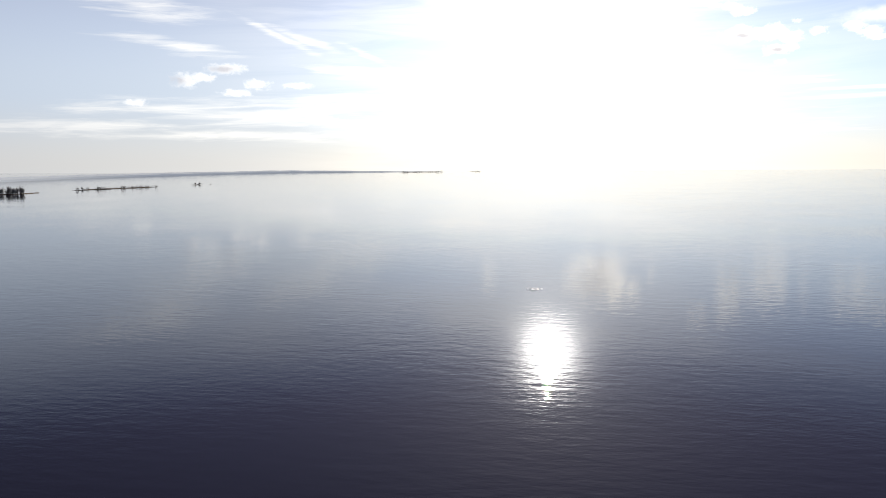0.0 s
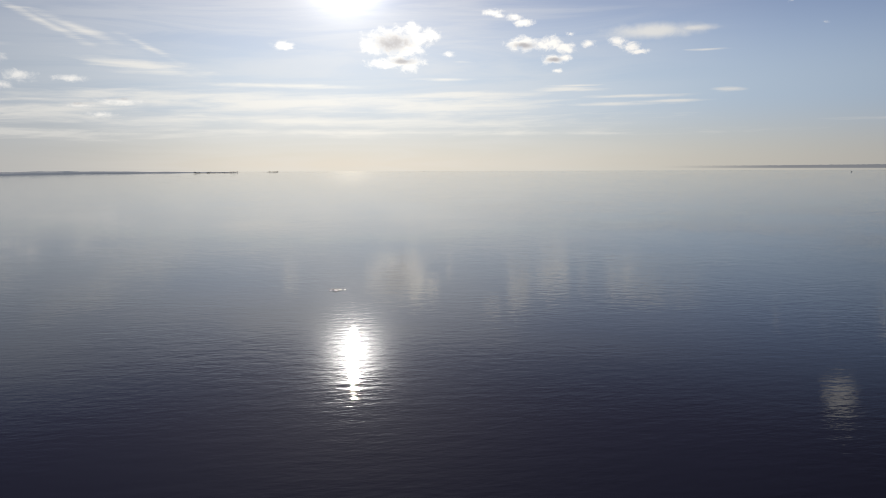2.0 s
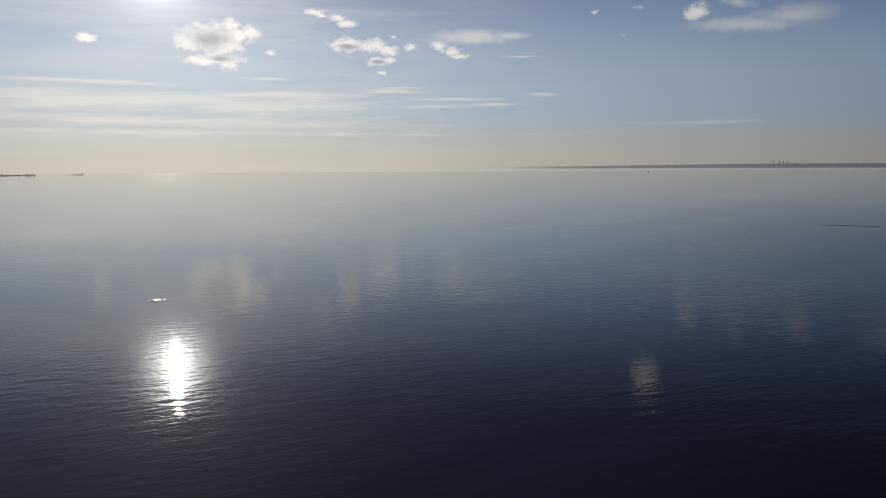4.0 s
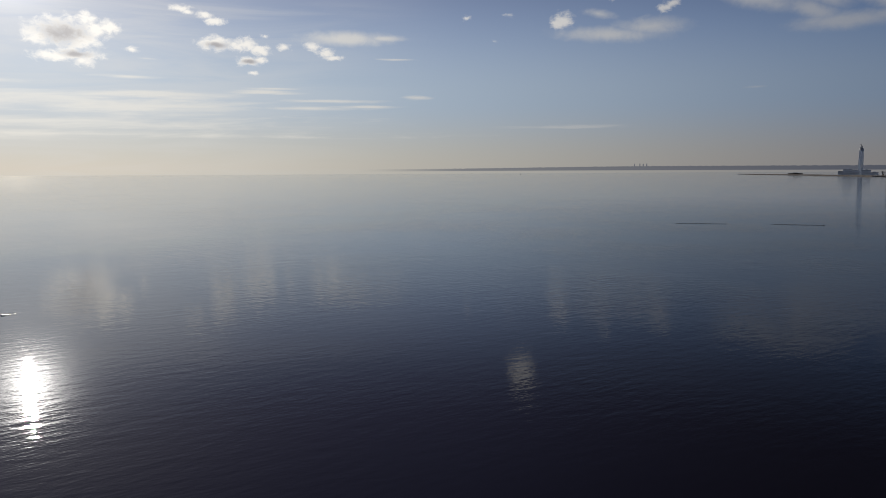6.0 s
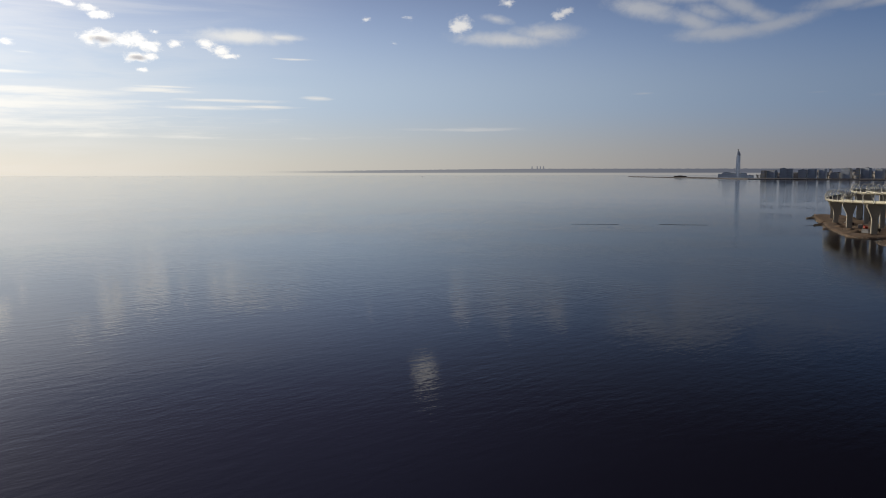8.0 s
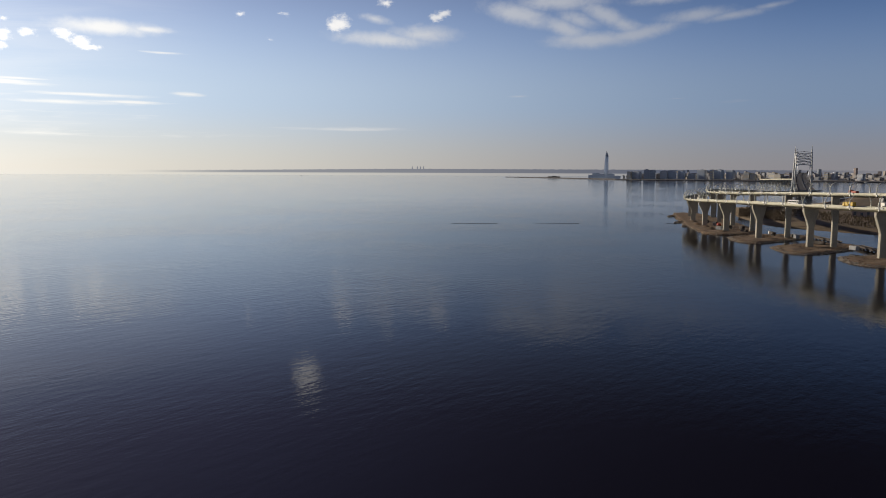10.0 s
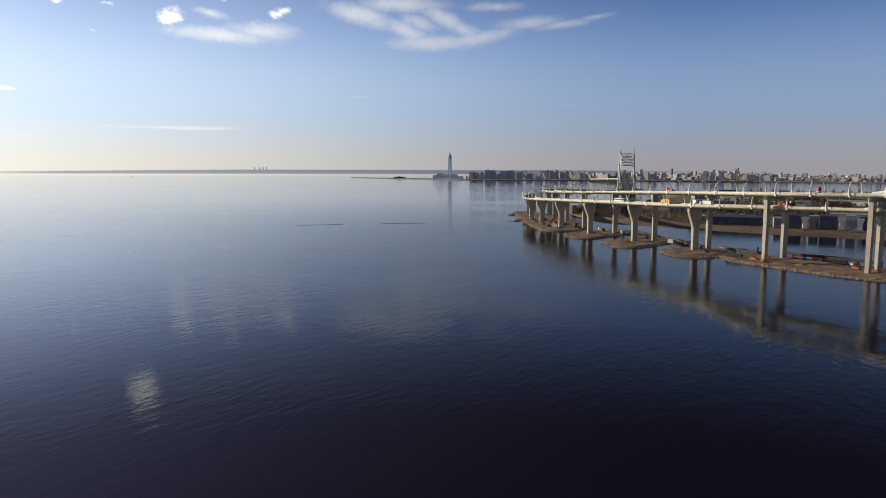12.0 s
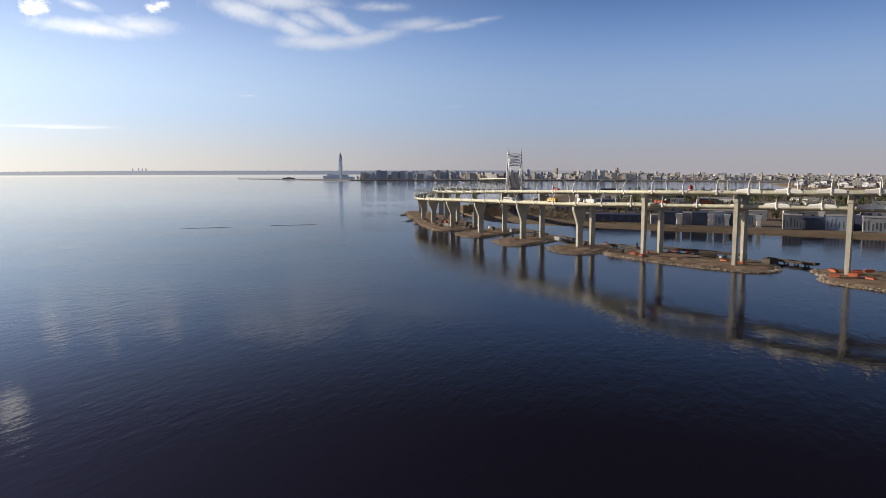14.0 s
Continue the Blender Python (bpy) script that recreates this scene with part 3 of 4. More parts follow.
def wall_pier(near, d, n, top, crank, deep, thick, name, parent, flare=0.0):
    """A wall pier across the road: its near face is cranked outward at the top when crank > 0."""
    bm = bmesh.new()
    levels = [(0.2, 0.0), (top * 0.56, 0.0), (top * 0.66, crank * 0.25), (top * 0.92, crank), (top, crank)]
    rings = []
    for z, out in levels:
        ring = []
        for s, t in ((out, -1), (out, 1), (-deep - flare * out / max(crank, 0.01), 1), (-deep - flare * out / max(crank, 0.01), -1)):
            g = thick / 2 * t
            q = near + n * s + d * g
            ring.append(bm.verts.new((q.x, q.y, z)))
        rings.append(ring)
    for a, b in zip(rings, rings[1:]):
        for k in range(4):
            bm.faces.new((a[k], a[(k + 1) % 4], b[(k + 1) % 4], b[k]))
    bm.faces.new(rings[0]), bm.faces.new(rings[-1])
    corner = [e for e in bm.edges if abs(e.verts[0].co.z - e.verts[1].co.z) > 0.3]
    bmesh.ops.bevel(bm, geom=corner, offset=0.25, segments=2, affect="EDGES")
    return part(name, bm, M_CONCRETE, parent)


def nearest_z(pts, p):
    return min(pts, key=lambda q: (q.x - p.x) ** 2 + (q.y - p.y) ** 2).z


for i, p in enumerate(FRONT):
    p = Vector(p)
    d, n = outward(i, FRONT)
    if i >= 3:
        wall_pier(p, d, n, nearest_z(lp, p) - 2.6, 3.6, 4.2, 2.3, "pier", lower, 2.2)
        q = p - n * 0.5
        part("bearing_block", box(q.x, q.y, nearest_z(lp, p) - 3.6, 2.2, 6.0, 1.0, math.degrees(math.atan2(d.y, d.x)), 1.0, 0.1), M_CONCRETE, lower)
    else:
        top = nearest_z(up_, p) - 1.5
        wall_pier(p, d, n, top, 0.0, 2.5, 2.2, "tall_pier", upper)
        turn = math.degrees(math.atan2(d.y, d.x))
        q = p - n * 1.4
        part("pier_head", box(q.x, q.y, top - 4.5, 2.9, 3.2, 4.2, turn, 0.95, 0.3), M_CONCRETE, upper)
        q = p - n * 9.5
        part("crossbeam", box(q.x, q.y, top - 2.4, 1.6, 14.0, 1.2, turn), M_CONCRETE, upper)
        q = p + n * 0.27
        # A solid dark box stands in for the shade inside the open slot.
        part("slot_shade", box(q.x, q.y, top - 2.6, 1.5, 0.5, 2.4, turn), M_STEEL, upper, "dark box in place of the shaded bearing slot in the pier head")
        q = p - n * 8.2
        part("crossbeam", box(q.x, q.y, nearest_z(lp, p) - 3.7, 1.6, 11.0, 1.1, turn), M_CONCRETE, lower)
for i, p in enumerate(BACK):
    p = Vector(p)
    d, n = outward(i, BACK)
    hi = nearest_z(up_, p) - 2.6
    wall_pier(p, d, n, hi, 1.2 if i > 2 else 0.0, 3.6, 1.9, "back_pier", upper)
    if i >= 2:
        turn = math.degrees(math.atan2(d.y, d.x))
        q = p - n * 2.5
        part("bearing_block", box(q.x, q.y, hi - 0.9, 2.2, 7.5, 1.0, turn, 1.0, 0.1), M_CONCRETE, upper)
# the piers of the stretch that curves away
for k in range(3):
    for pts, fr, own in ((lp, lf, lower), (up_, uf, upper)):
        j = min(range(len(pts)), key=lambda a: abs(pts[a].x - (765 + 62 * k)))
        d, nn = fr[j]
        wall_pier(Vector((pts[j].x, pts[j].y)) + Vector((nn.x, nn.y)) * 4.5, Vector((-d.x, -d.y)), Vector((-nn.x, -nn.y)), pts[j].z - 2.6, 2.5, 4.5, 2.3, "pier", own)


# ---- rubble islands under the piers ----
def island(label, outline, seed, height=1.2, rocks=260):
    ob = tagged(land("rubble_island", outline, height, M_SOIL, 5.5, 0.7, 3.0, 20), label, "island", "islands under the viaduct", "structure")
    edge = curve_points([*[(x, y, 0) for x, y, *_ in outline], (*outline[0][:2], 0)], 0.8)
    mid = sum(edge, Vector()) / len(edge)

    def where(rnd):
        p = rnd.choice(edge)
        t = rnd.uniform(0.0, 3.5)
        q = p + (mid - p).normalized() * t
        return q.x + rnd.uniform(-0.5, 0.5), q.y + rnd.uniform(-0.5, 0.5), min(1.1, t * 0.22)
    stones("rocks", where, rocks * 3, 0.62, M_ROCK, ob, seed)

    def inside(rnd):
        q = mid.lerp(rnd.choice(edge), math.sqrt(rnd.random()) * 0.92)
        return q.x, q.y, height - 0.1
    stones("rubble", inside, rocks * 2, 0.42, M_SOIL, ob, seed + 30)
    return ob


def scaled(pts):
    return [(x, y, 0) for x, y in pts]


island("long brown soil island with a rubble shore", scaled([(828, 231), (766, 213), (700, 190), (653, 173), (627, 161), (581, 139), (571, 122), (598, 103), (680, 126), (760, 165), (830, 205)]), 1)
for k, tip in enumerate(([(700, 189), (682, 189), (672, 186), (684, 182), (704, 180)], [(660, 173), (644, 172), (636, 168), (648, 163), (664, 165)], [(790, 221), (772, 221), (760, 217), (774, 212), (794, 213)])):
    island("thin stony spit off the long island", scaled(tip), 40 + k, 0.6, 40)
island("brown soil island with a rubble shore at two piers", scaled([(553, 115), (530, 106), (519, 95), (521, 86), (548, 74), (585, 62), (606, 74), (600, 90), (580, 106)]), 2)
island("low brown soil island round two piers", scaled([(501, 78), (479, 69), (466, 58), (472, 48), (493, 38), (525, 28), (548, 34), (548, 50), (530, 66)]), 3)
island("low brown soil island round two piers", scaled([(464, 36), (445, 32), (434, 25), (427, 14), (434, 4), (455, -8), (478, -6), (488, 10), (480, 24)]), 4)
island("broad soil island with rubble edge and orange formwork", scaled([(443, 0), (424, -4), (402, -26), (379, -52), (369, -72), (374, -84), (400, -90), (420, -82), (432, -60), (455, -30), (458, -8)]), 5, rocks=420)
island("soil island with a rubble edge and stacked formwork", scaled([(366, -100), (347, -96), (328, -108), (312, -128), (290, -180), (300, -215), (350, -190), (382, -140), (388, -106), (380, -100)]), 6, rocks=420)


def trestle(a, b, label):
    """A low temporary trestle of steel piles between two islands."""
    a, b = Vector(a), Vector(b)
    L = (b - a).length
    turn = math.degrees(math.atan2(b.y - a.y, b.x - a.x))
    th = empty("trestle_bridge", a.x, a.y, 0, turn, label, "trestle", "trestles between the islands")
    part("beam", box(L / 2, -1.4, 0.9, L, 0.5, 0.6), M_STEEL, th)
    part("beam", box(L / 2, 1.4, 0.9, L, 0.5, 0.6), M_STEEL, th)
    part("decking", box(L / 2, 0, 1.5, L, 4.2, 0.25), M_STEEL, th)
    for k in range(int(L / 6) + 1):
        x = min(L, k * 6.0)
        for y in (-1.5, 1.5):
            part("pile", tube([(x, y, -1.5), (x, y, 1.0)], 0.38, 8), M_STEEL, th)
        part("cap_beam", box(x, 0, 0.4, 0.6, 4.0, 0.5), M_STEEL, th)
    for y in (-2.05, 2.05):
        part("kerb_rail", box(L / 2, y, 1.75, L, 0.12, 0.45), M_STEEL, th)
    return th


trestle((420, -88), (398, -108), "dark steel trestle bridge between two rubble islands")
trestle((480, -4), (460, -24), "dark steel trestle bridge between two rubble islands")
trestle((530, 30), (487, 10), "dark steel trestle bridge between two rubble islands")
trestle((592, 66), (548, 42), "dark steel trestle bridge between two rubble islands")
trestle((466, -36), (434, -80), "rusty steel trestle behind a rubble island")


# ---- the far bank behind the viaduct ----
bank = tagged(land("mid_bank", scaled([(985, 215), (880, 182), (780, 148), (705, 116), (674, 90), (661, 62), (648, 36), (632, 4), (615, -40), (604, -80), (592, -112), (566, -180), (540, -260), (560, -420), (900, -640), (1500, -680), (1660, -300), (1690, 0), (1500, 95), (1250, 120), (1080, 150)]),
                   1.9, M_BANK, 30.0, 0.25, 14.0, 10), "brown dry-grass bank behind the viaduct", "bank", kind="structure")


def wheels(th, spots, r):
    for x, y in spots:
        wheel = part("wheel", tube([(x, y - 0.14, r), (x, y + 0.14, r)], r, 12), M_TYRE, th)
        part("hub", tube([(x, y - 0.16, r), (x, y + 0.16, r)], r * 0.5, 8), M_GREYWALL, wheel, "grey steel hub")


def on_deck(pts, fr, s, inset):
    i = min(len(pts) - 2, int(s / STEP))
    p = pts[i].lerp(pts[i + 1], s / STEP - i) + fr[i][1] * inset
    return (p.x, p.y, p.z - 1.05, math.degrees(math.atan2(fr[i][0].y, fr[i][0].x)))


def bus(at, label):
    th = empty("bus", *at, label, "bus")
    part("body", box(0, 0, 0.45, 11.5, 2.5, 2.55, 0, 0.985, 0.12), M_VAN, th)
    for y in (-1.26, 1.26):
        for k in range(6):
            part("window", box(-4.6 + 1.75 * k, y, 1.6, 1.55, 0.04, 0.85), M_DARKGLASS, th)
    part("windscreen", box(5.72, 0, 1.3, 0.06, 2.2, 1.4), M_DARKGLASS, th)
    wheels(th, [(x, y) for x in (-3.6, 3.6) for y in (-1.15, 1.15)], 0.5)
    return th


def lorry(name, at, label, load, load_label, high, long=6.5):
    th = empty(name, *at, label, "lorry")
    part("chassis", box(0, 0, 0.7, long + 2.6, 1.1, 0.35), M_STEEL, th)
    part("cab", box(long / 2 + 0.5, 0, 0.9, 1.9, 2.4, 2.0, 0, 0.9, 0.12), load if load is not M_STEEL else M_VAN, th)
    part("windscreen", box(long / 2 + 1.45, 0, 1.9, 0.06, 2.0, 0.8), M_DARKGLASS, th)
    part("load_bed", box(-0.9, 0, 1.05, long, 2.45, high, 0, 0.97, 0.08), load, th, load_label)
    wheels(th, [(x, y) for x in (-long / 2 + 0.3, -long / 2 + 1.5, long / 2 + 0.5) for y in (-1.05, 1.05)], 0.52)
    return th


bus(on_deck(lp, lf, 362, 8.5), "white bus with dark windows on the lower viaduct deck")
lorry("yellow_lorry", on_deck(lp, lf, 311, 9.0), "yellow tipper lorry standing on the lower viaduct deck", M_YELLOW, "yellow tipper body", 2.4)
lorry("white_lorry", on_deck(lp, lf, 270, 4.0), "white box lorry on the lower viaduct deck", M_VAN, "white box body", 2.3)
lorry("orange_lorry", on_deck(lp, lf, 219, 5.0), "orange tipper lorry on the lower viaduct deck", M_ORANGE, "orange tipper body", 1.7)
lorry("orange_lorry", on_deck(lp, lf, 192, 6.0), "orange tipper lorry on the lower viaduct deck", M_ORANGE, "orange tipper body", 1.7, 5.0)
lorry("red_lorry", on_deck(up_, uf, 330, 8.0), "red works lorry on the upper viaduct deck", M_RED, "red load bed", 1.2, 4.0)


def silo(at, label, paint, r, high):
    th = empty("silo", *at, 0, label, "silo")
    part("shell", tube([(0, 0, 0.0), (0, 0, high * 0.75), (0, 0, high * 0.92), (0, 0, high)], [r, r, r * 0.8, r * 0.3], 14), paint, th, smooth=False)
    part("band", tube([(0, 0, high * 0.35), (0, 0, high * 0.42)], r * 1.03, 14), M_VAN, th)
    return th


p = on_deck(up_, uf, 203, 9)
silo(p[:3], "small red drum tank standing on the upper viaduct deck", M_RED, 1.1, 4.0)
p = on_deck(lp, lf, 200, 8.5)
silo(p[:3], "red and white drum tank standing on the lower viaduct deck", M_RED, 0.9, 4.2)


# works gear on the islands
def formwork(x, y, turn, label, n, seed):
    """A stack of orange formwork panels with ribs."""
    rnd = random.Random(seed)
    th = empty("formwork_stack", x, y, 1.5, turn, label, "formwork")
    for k in range(n):
        part("panel", box(rnd.uniform(-0.4, 0.4), rnd.uniform(-0.3, 0.3), 0.32 * k, 4.6, 1.7, 0.26, rnd.uniform(-8, 8)), M_ORANGE, th)
    for k in range(3):
        part("rib", box(-1.6 + 1.6 * k, 0, 0.32 * n, 0.2, 1.8, 0.35), M_ORANGE, th)
    return th


for k, (x, y, a, n) in enumerate([(355, -104, 60, 4), (357, -112, 50, 5), (368, -117, 70, 5), (350, -117, 30, 2), (372, -108, 20, 4), (376, -125, 80, 3),
                                  (426, -18, 40, 3), (432, -24, 60, 4), (418, -22, 20, 2), (446, -42, 65, 2), (438, -50, 60, 3), (405, -64, 30, 2), (396, -70, 50, 2), (482, -2, 40, 2)]):
    formwork(x, y, a, "stack of orange formwork panels on the soil island", n, k)


def container(x, y, turn, paint, label):
    th = empty("site_container", x, y, 1.4, turn, label, "container")
    part("body", box(0, 0, 0.1, 6.0, 2.4, 2.5, 0, 1, 0.06), paint, th)
    for k in range(9):
        for s in (-1.22, 1.22):
            part("rib", box(-2.6 + 0.65 * k, s, 0.25, 0.2, 0.06, 2.2), paint, th)
    for s in (-0.55, 0.55):
        part("door", box(3.02, s, 0.2, 0.06, 1.0, 2.2), paint, th)
    return th


container(398, -84, 30, M_STEEL, "dark steel site container on the soil island")
container(404, -87, 30, M_STEEL, "dark steel site container on the soil island")
container(500, 30, 40, M_GREYWALL, "pale grey site container beside the trestle")
container(562, 70, 25, M_GREYWALL, "pale grey site container on the soil island")
container(366, -140, 60, M_STEEL, "dark steel site container behind the formwork")
lorry("works_lorry", (575, 88, 1.5, 30), "dark works lorry parked on the soil island", M_STEEL, "dark load bed", 1.6)
lorry("works_lorry", (640, 140, 1.5, 20), "red works lorry parked under the deck", M_RED, "red load bed", 1.4)
lorry("works_lorry", (620, 128, 1.5, 35), "dark works lorry parked under the deck", M_STEEL, "dark load bed", 1.8)
def spoil_heap(x, y, r, h, seed):
    """A tipped heap of soil with a slumped, uneven cone."""
    bm = bmesh.new()
    prev = None
    for k in range(6):
        f = 1 - k / 6
        ring = []
        for i in range(14):
            a = 2 * math.pi * i / 14
            d = r * f * (1 + 0.28 * noise.noise((math.cos(a) * 1.3 + seed, math.sin(a) * 1.3, k * 0.25)))
            ring.append(bm.verts.new((x + d * math.cos(a), y + d * math.sin(a) * 0.8, 0.8 + h * (1 - f) ** 0.8 + 0.15 * noise.noise((i * 0.9, k, seed)))))
        if prev:
            for i in range(14):
                bm.faces.new((prev[i], prev[(i + 1) % 14], ring[(i + 1) % 14], ring[i]))
        prev = ring
    bm.faces.new(prev)
    return tagged(mesh_object("spoil_heap", bm, M_SOIL, smooth=True), "heap of tipped brown soil on the island", "soil heap", "soil heaps under the viaduct")


for k, (x, y, r, h) in enumerate([(612, 140, 7, 2.6), (630, 148, 5, 2.0), (590, 126, 5, 1.8), (655, 162, 6, 2.2), (685, 172, 6, 2.0), (665, 140, 8, 3.0), (560, 92, 4, 1.6), (500, 60, 4, 1.4), (452, 8, 4, 1.5), (412, -40, 5, 1.3), (440, -22, 4, 1.5), (590, 80, 5, 1.8)]):
    spoil_heap(x, y, r, h, k * 3.7)


def pile_stack(x, y, turn, seed):
    """Steel pipes for piling, stacked on two sleepers."""
    rnd = random.Random(seed)
    th = empty("pipe_stack", x, y, 1.15, turn, "rusty steel pipes stacked on sleepers on the island", "pipes", "pipe stacks on the islands")
    for sx in (-2.5, 2.5):
        part("sleeper", box(sx, 0, 0, 0.3, 3.2, 0.25), M_SOIL, th)
    for row, n in ((0, 4), (1, 3), (2, 2)):
        for k in range(n):
            y0 = (k - (n - 1) / 2) * 0.72
            part("pipe", tube([(-4.5 + rnd.uniform(-0.4, 0.4), y0, 0.6 + 0.62 * row), (4.5 + rnd.uniform(-0.4, 0.4), y0, 0.6 + 0.62 * row)], 0.35, 10), M_STEEL, th)
    return th


for k, (x, y, a) in enumerate([(600, 112, 35), (640, 132, 20), (672, 150, 30), (575, 76, 40), (528, 52, 50), (475, 14, 45), (436, -8, 60), (424, -58, 70), (700, 168, 25)]):
    pile_stack(x, y, a, k)
for x, y, a, paint, label in ((622, 118, 30, M_STEEL, "dark steel site container under the deck"), (650, 146, 15, M_GREYWALL, "grey site container under the deck"), (680, 160, 40, M_STEEL, "dark steel site container under the deck"), (606, 132, 60, M_GREYWALL, "grey site container beside a pier")):
    container(x, y, a, paint, label)
pr = empty("piling_post", 458, -21, 1.75, 0, "short dark steel post on the trestle", "post")
part("post", tube([(0, 0, 0), (0, 0, 3.2)], 0.45, 8), M_STEEL, pr)
for k in range(4):
    x, y = (430 - 3 * k, -58 - 2 * k) if k < 3 else (418, -64)
    pb = tagged(mesh_object("concrete_block", box(x, y, 1.5, 1.6, 0.9, 0.9, 20 * k, 0.95, 0.06), M_WHITE), "pale concrete block lying on the soil island", "block", "blocks on the island")


# ---- buildings on the bank ----
wrnd = random.Random(31)


def shed(x, y, lx, ly, h, turn, paint, label, z=2.4, bays=6):
    th = empty("warehouse", x, y, z, turn, label, "warehouse", "buildings on the bank")
    part("wall", box(0, 0, -0.4, lx, ly, h + 0.4), paint, th)
    bm = bmesh.new()
    v = [bm.verts.new(c) for c in ((-lx / 2 - .4, -ly / 2 - .4, h), (lx / 2 + .4, -ly / 2 - .4, h), (lx / 2 + .4, ly / 2 + .4, h), (-lx / 2 - .4, ly / 2 + .4, h), (-lx / 2 - .4, 0, h + ly * 0.09), (lx / 2 + .4, 0, h + ly * 0.09))]
    for f in ((0, 1, 5, 4), (2, 3, 4, 5), (0, 4, 3), (1, 2, 5), (0, 3, 2, 1)):
        bm.faces.new([v[i] for i in f])
    part("roof", bm, M_ROOF if paint is not M_BLUE else M_BLUE, th)
    for k in range(bays):
        px = (k + 0.5) / bays * lx - lx / 2
        part("window", box(px + wrnd.uniform(-0.4, 0.4), ly / 2 + 0.03, h * wrnd.uniform(0.03, 0.2), lx / bays * wrnd.uniform(0.18, 0.5), 0.08, h * wrnd.uniform(0.45, 0.7)), M_SHEDGLASS, th)
    return th


def bank_at(a, r):
    q = polar(a, r)
    return q.x, q.y


rnd = random.Random(11)
for a, r, lx, ly, h, paint, label in [
        (91.0, 690, 48, 14, 6.5, M_BLUE, "long low blue-clad warehouse on the bank"), (88.6, 720, 22, 12, 5.0, M_GREYWALL, "small grey shed on the bank"),
        (93.9, 672, 8, 9, 7.5, M_GREYWALL, "small pale grey block on the bank"), (95.0, 668, 11, 10, 10.5, M_BLUE, "dark blue-glazed hall on the bank"),
        (96.2, 672, 7, 9, 10, M_GREYWALL, "grey stair block on the bank"), (97.1, 668, 13, 10, 10.5, M_BLUE, "dark blue-glazed hall on the bank"),
        (98.5, 666, 7, 9, 11.5, M_PALEBLUE, "pale blue-clad block on the bank"), (99.4, 672, 6, 9, 10, M_BLUE, "dark glazed block on the bank"),
        (100.4, 666, 10, 10, 9.5, M_PALEBLUE, "blue-clad hall on the bank"), (103.4, 650, 14, 11, 11.0, M_GREYWALL, "pale three-storey block on the bank"),
        (104.9, 662, 20, 12, 8.5, M_BLUE, "low dark glazed hall on the bank"), (106.3, 654, 17, 12, 11.0, M_PALEBLUE, "pale glazed hall with a white frame on the bank"),
        (107.4, 672, 14, 12, 10, M_BLUE, "dark glazed hall on the bank"), (108.5, 648, 16, 12, 11.0, M_GREYWALL, "pale two-storey block on the bank"),
        (110.2, 672, 20, 14, 11, M_CREAM, "cream office block on the bank"),
        (99.5, 760, 60, 20, 8, M_GREYWALL, "long grey warehouse on the bank"), (105, 780, 60, 22, 8, M_CREAM, "long cream warehouse on the bank"),
        (109, 800, 50, 22, 9, M_GREYWALL, "long grey warehouse on the bank"), (94, 860, 70, 22, 8, M_GREYWALL, "long grey warehouse on the bank"),
        (90, 900, 40, 18, 7, M_BLUE, "blue-clad warehouse on the bank"), (87.5, 860, 36, 16, 6, M_BRICK, "brown warehouse on the bank")]:
    x, y = bank_at(a, r)
    shed(x, y, lx, ly, h, 90 - a + 90 + rnd.uniform(-6, 6), paint, label)


YARD = [(M_GREYWALL, "low grey storehouse in the yards"), (M_BLUE, "low blue storehouse in the yards"), (M_CREAM, "low cream storehouse in the yards"), (M_BRICK, "low brown storehouse in the yards"), (M_WHITE, "low white storehouse in the yards")]
for k in range(34):
    a, r = rnd.uniform(88, 111), rnd.uniform(880, 1600)
    paint, label = rnd.choice(YARD)
    x, y = bank_at(a, r)
    shed(x, y, rnd.uniform(16, 60), rnd.uniform(10, 20), rnd.uniform(4, 9), 180 - a + rnd.uniform(-30, 30), paint, label, bays=3)


def stub_pier(a, r):
    x, y = bank_at(a, r)
    th = empty("hammerhead_pier", x, y, 2.2, 90 - a, "pale concrete pier with a flared head, under construction", "pier", "unfinished piers on the bank")
    part("shaft", box(0, 0, -0.3, 2.8, 3.4, 6.2, 0, 0.9, 0.25), M_WHITE, th)
    part("footing", box(0, 0, -0.4, 4.5, 5.2, 1.6, 0, 0.96), M_CONCRETE, th)
    bm = bmesh.new()
    add_box(bm, 0, 0, 0, 2.9, 3.3, 4.4)
    for v in bm.verts:
        if v.co.z > 1:
            v.co.y *= 1.8
            v.co.x *= 1.15
    head = part("head", bm, M_WHITE, th)
    head.location.z = 5.8
    return th


for a in (95.6, 97.9, 99.05, 101.2):
    stub_pier(a, 652)
for k in range(22):
    stub_pier(103.0 + 0.45 * k, 690 + 8 * k) if k % 5 == 0 else None


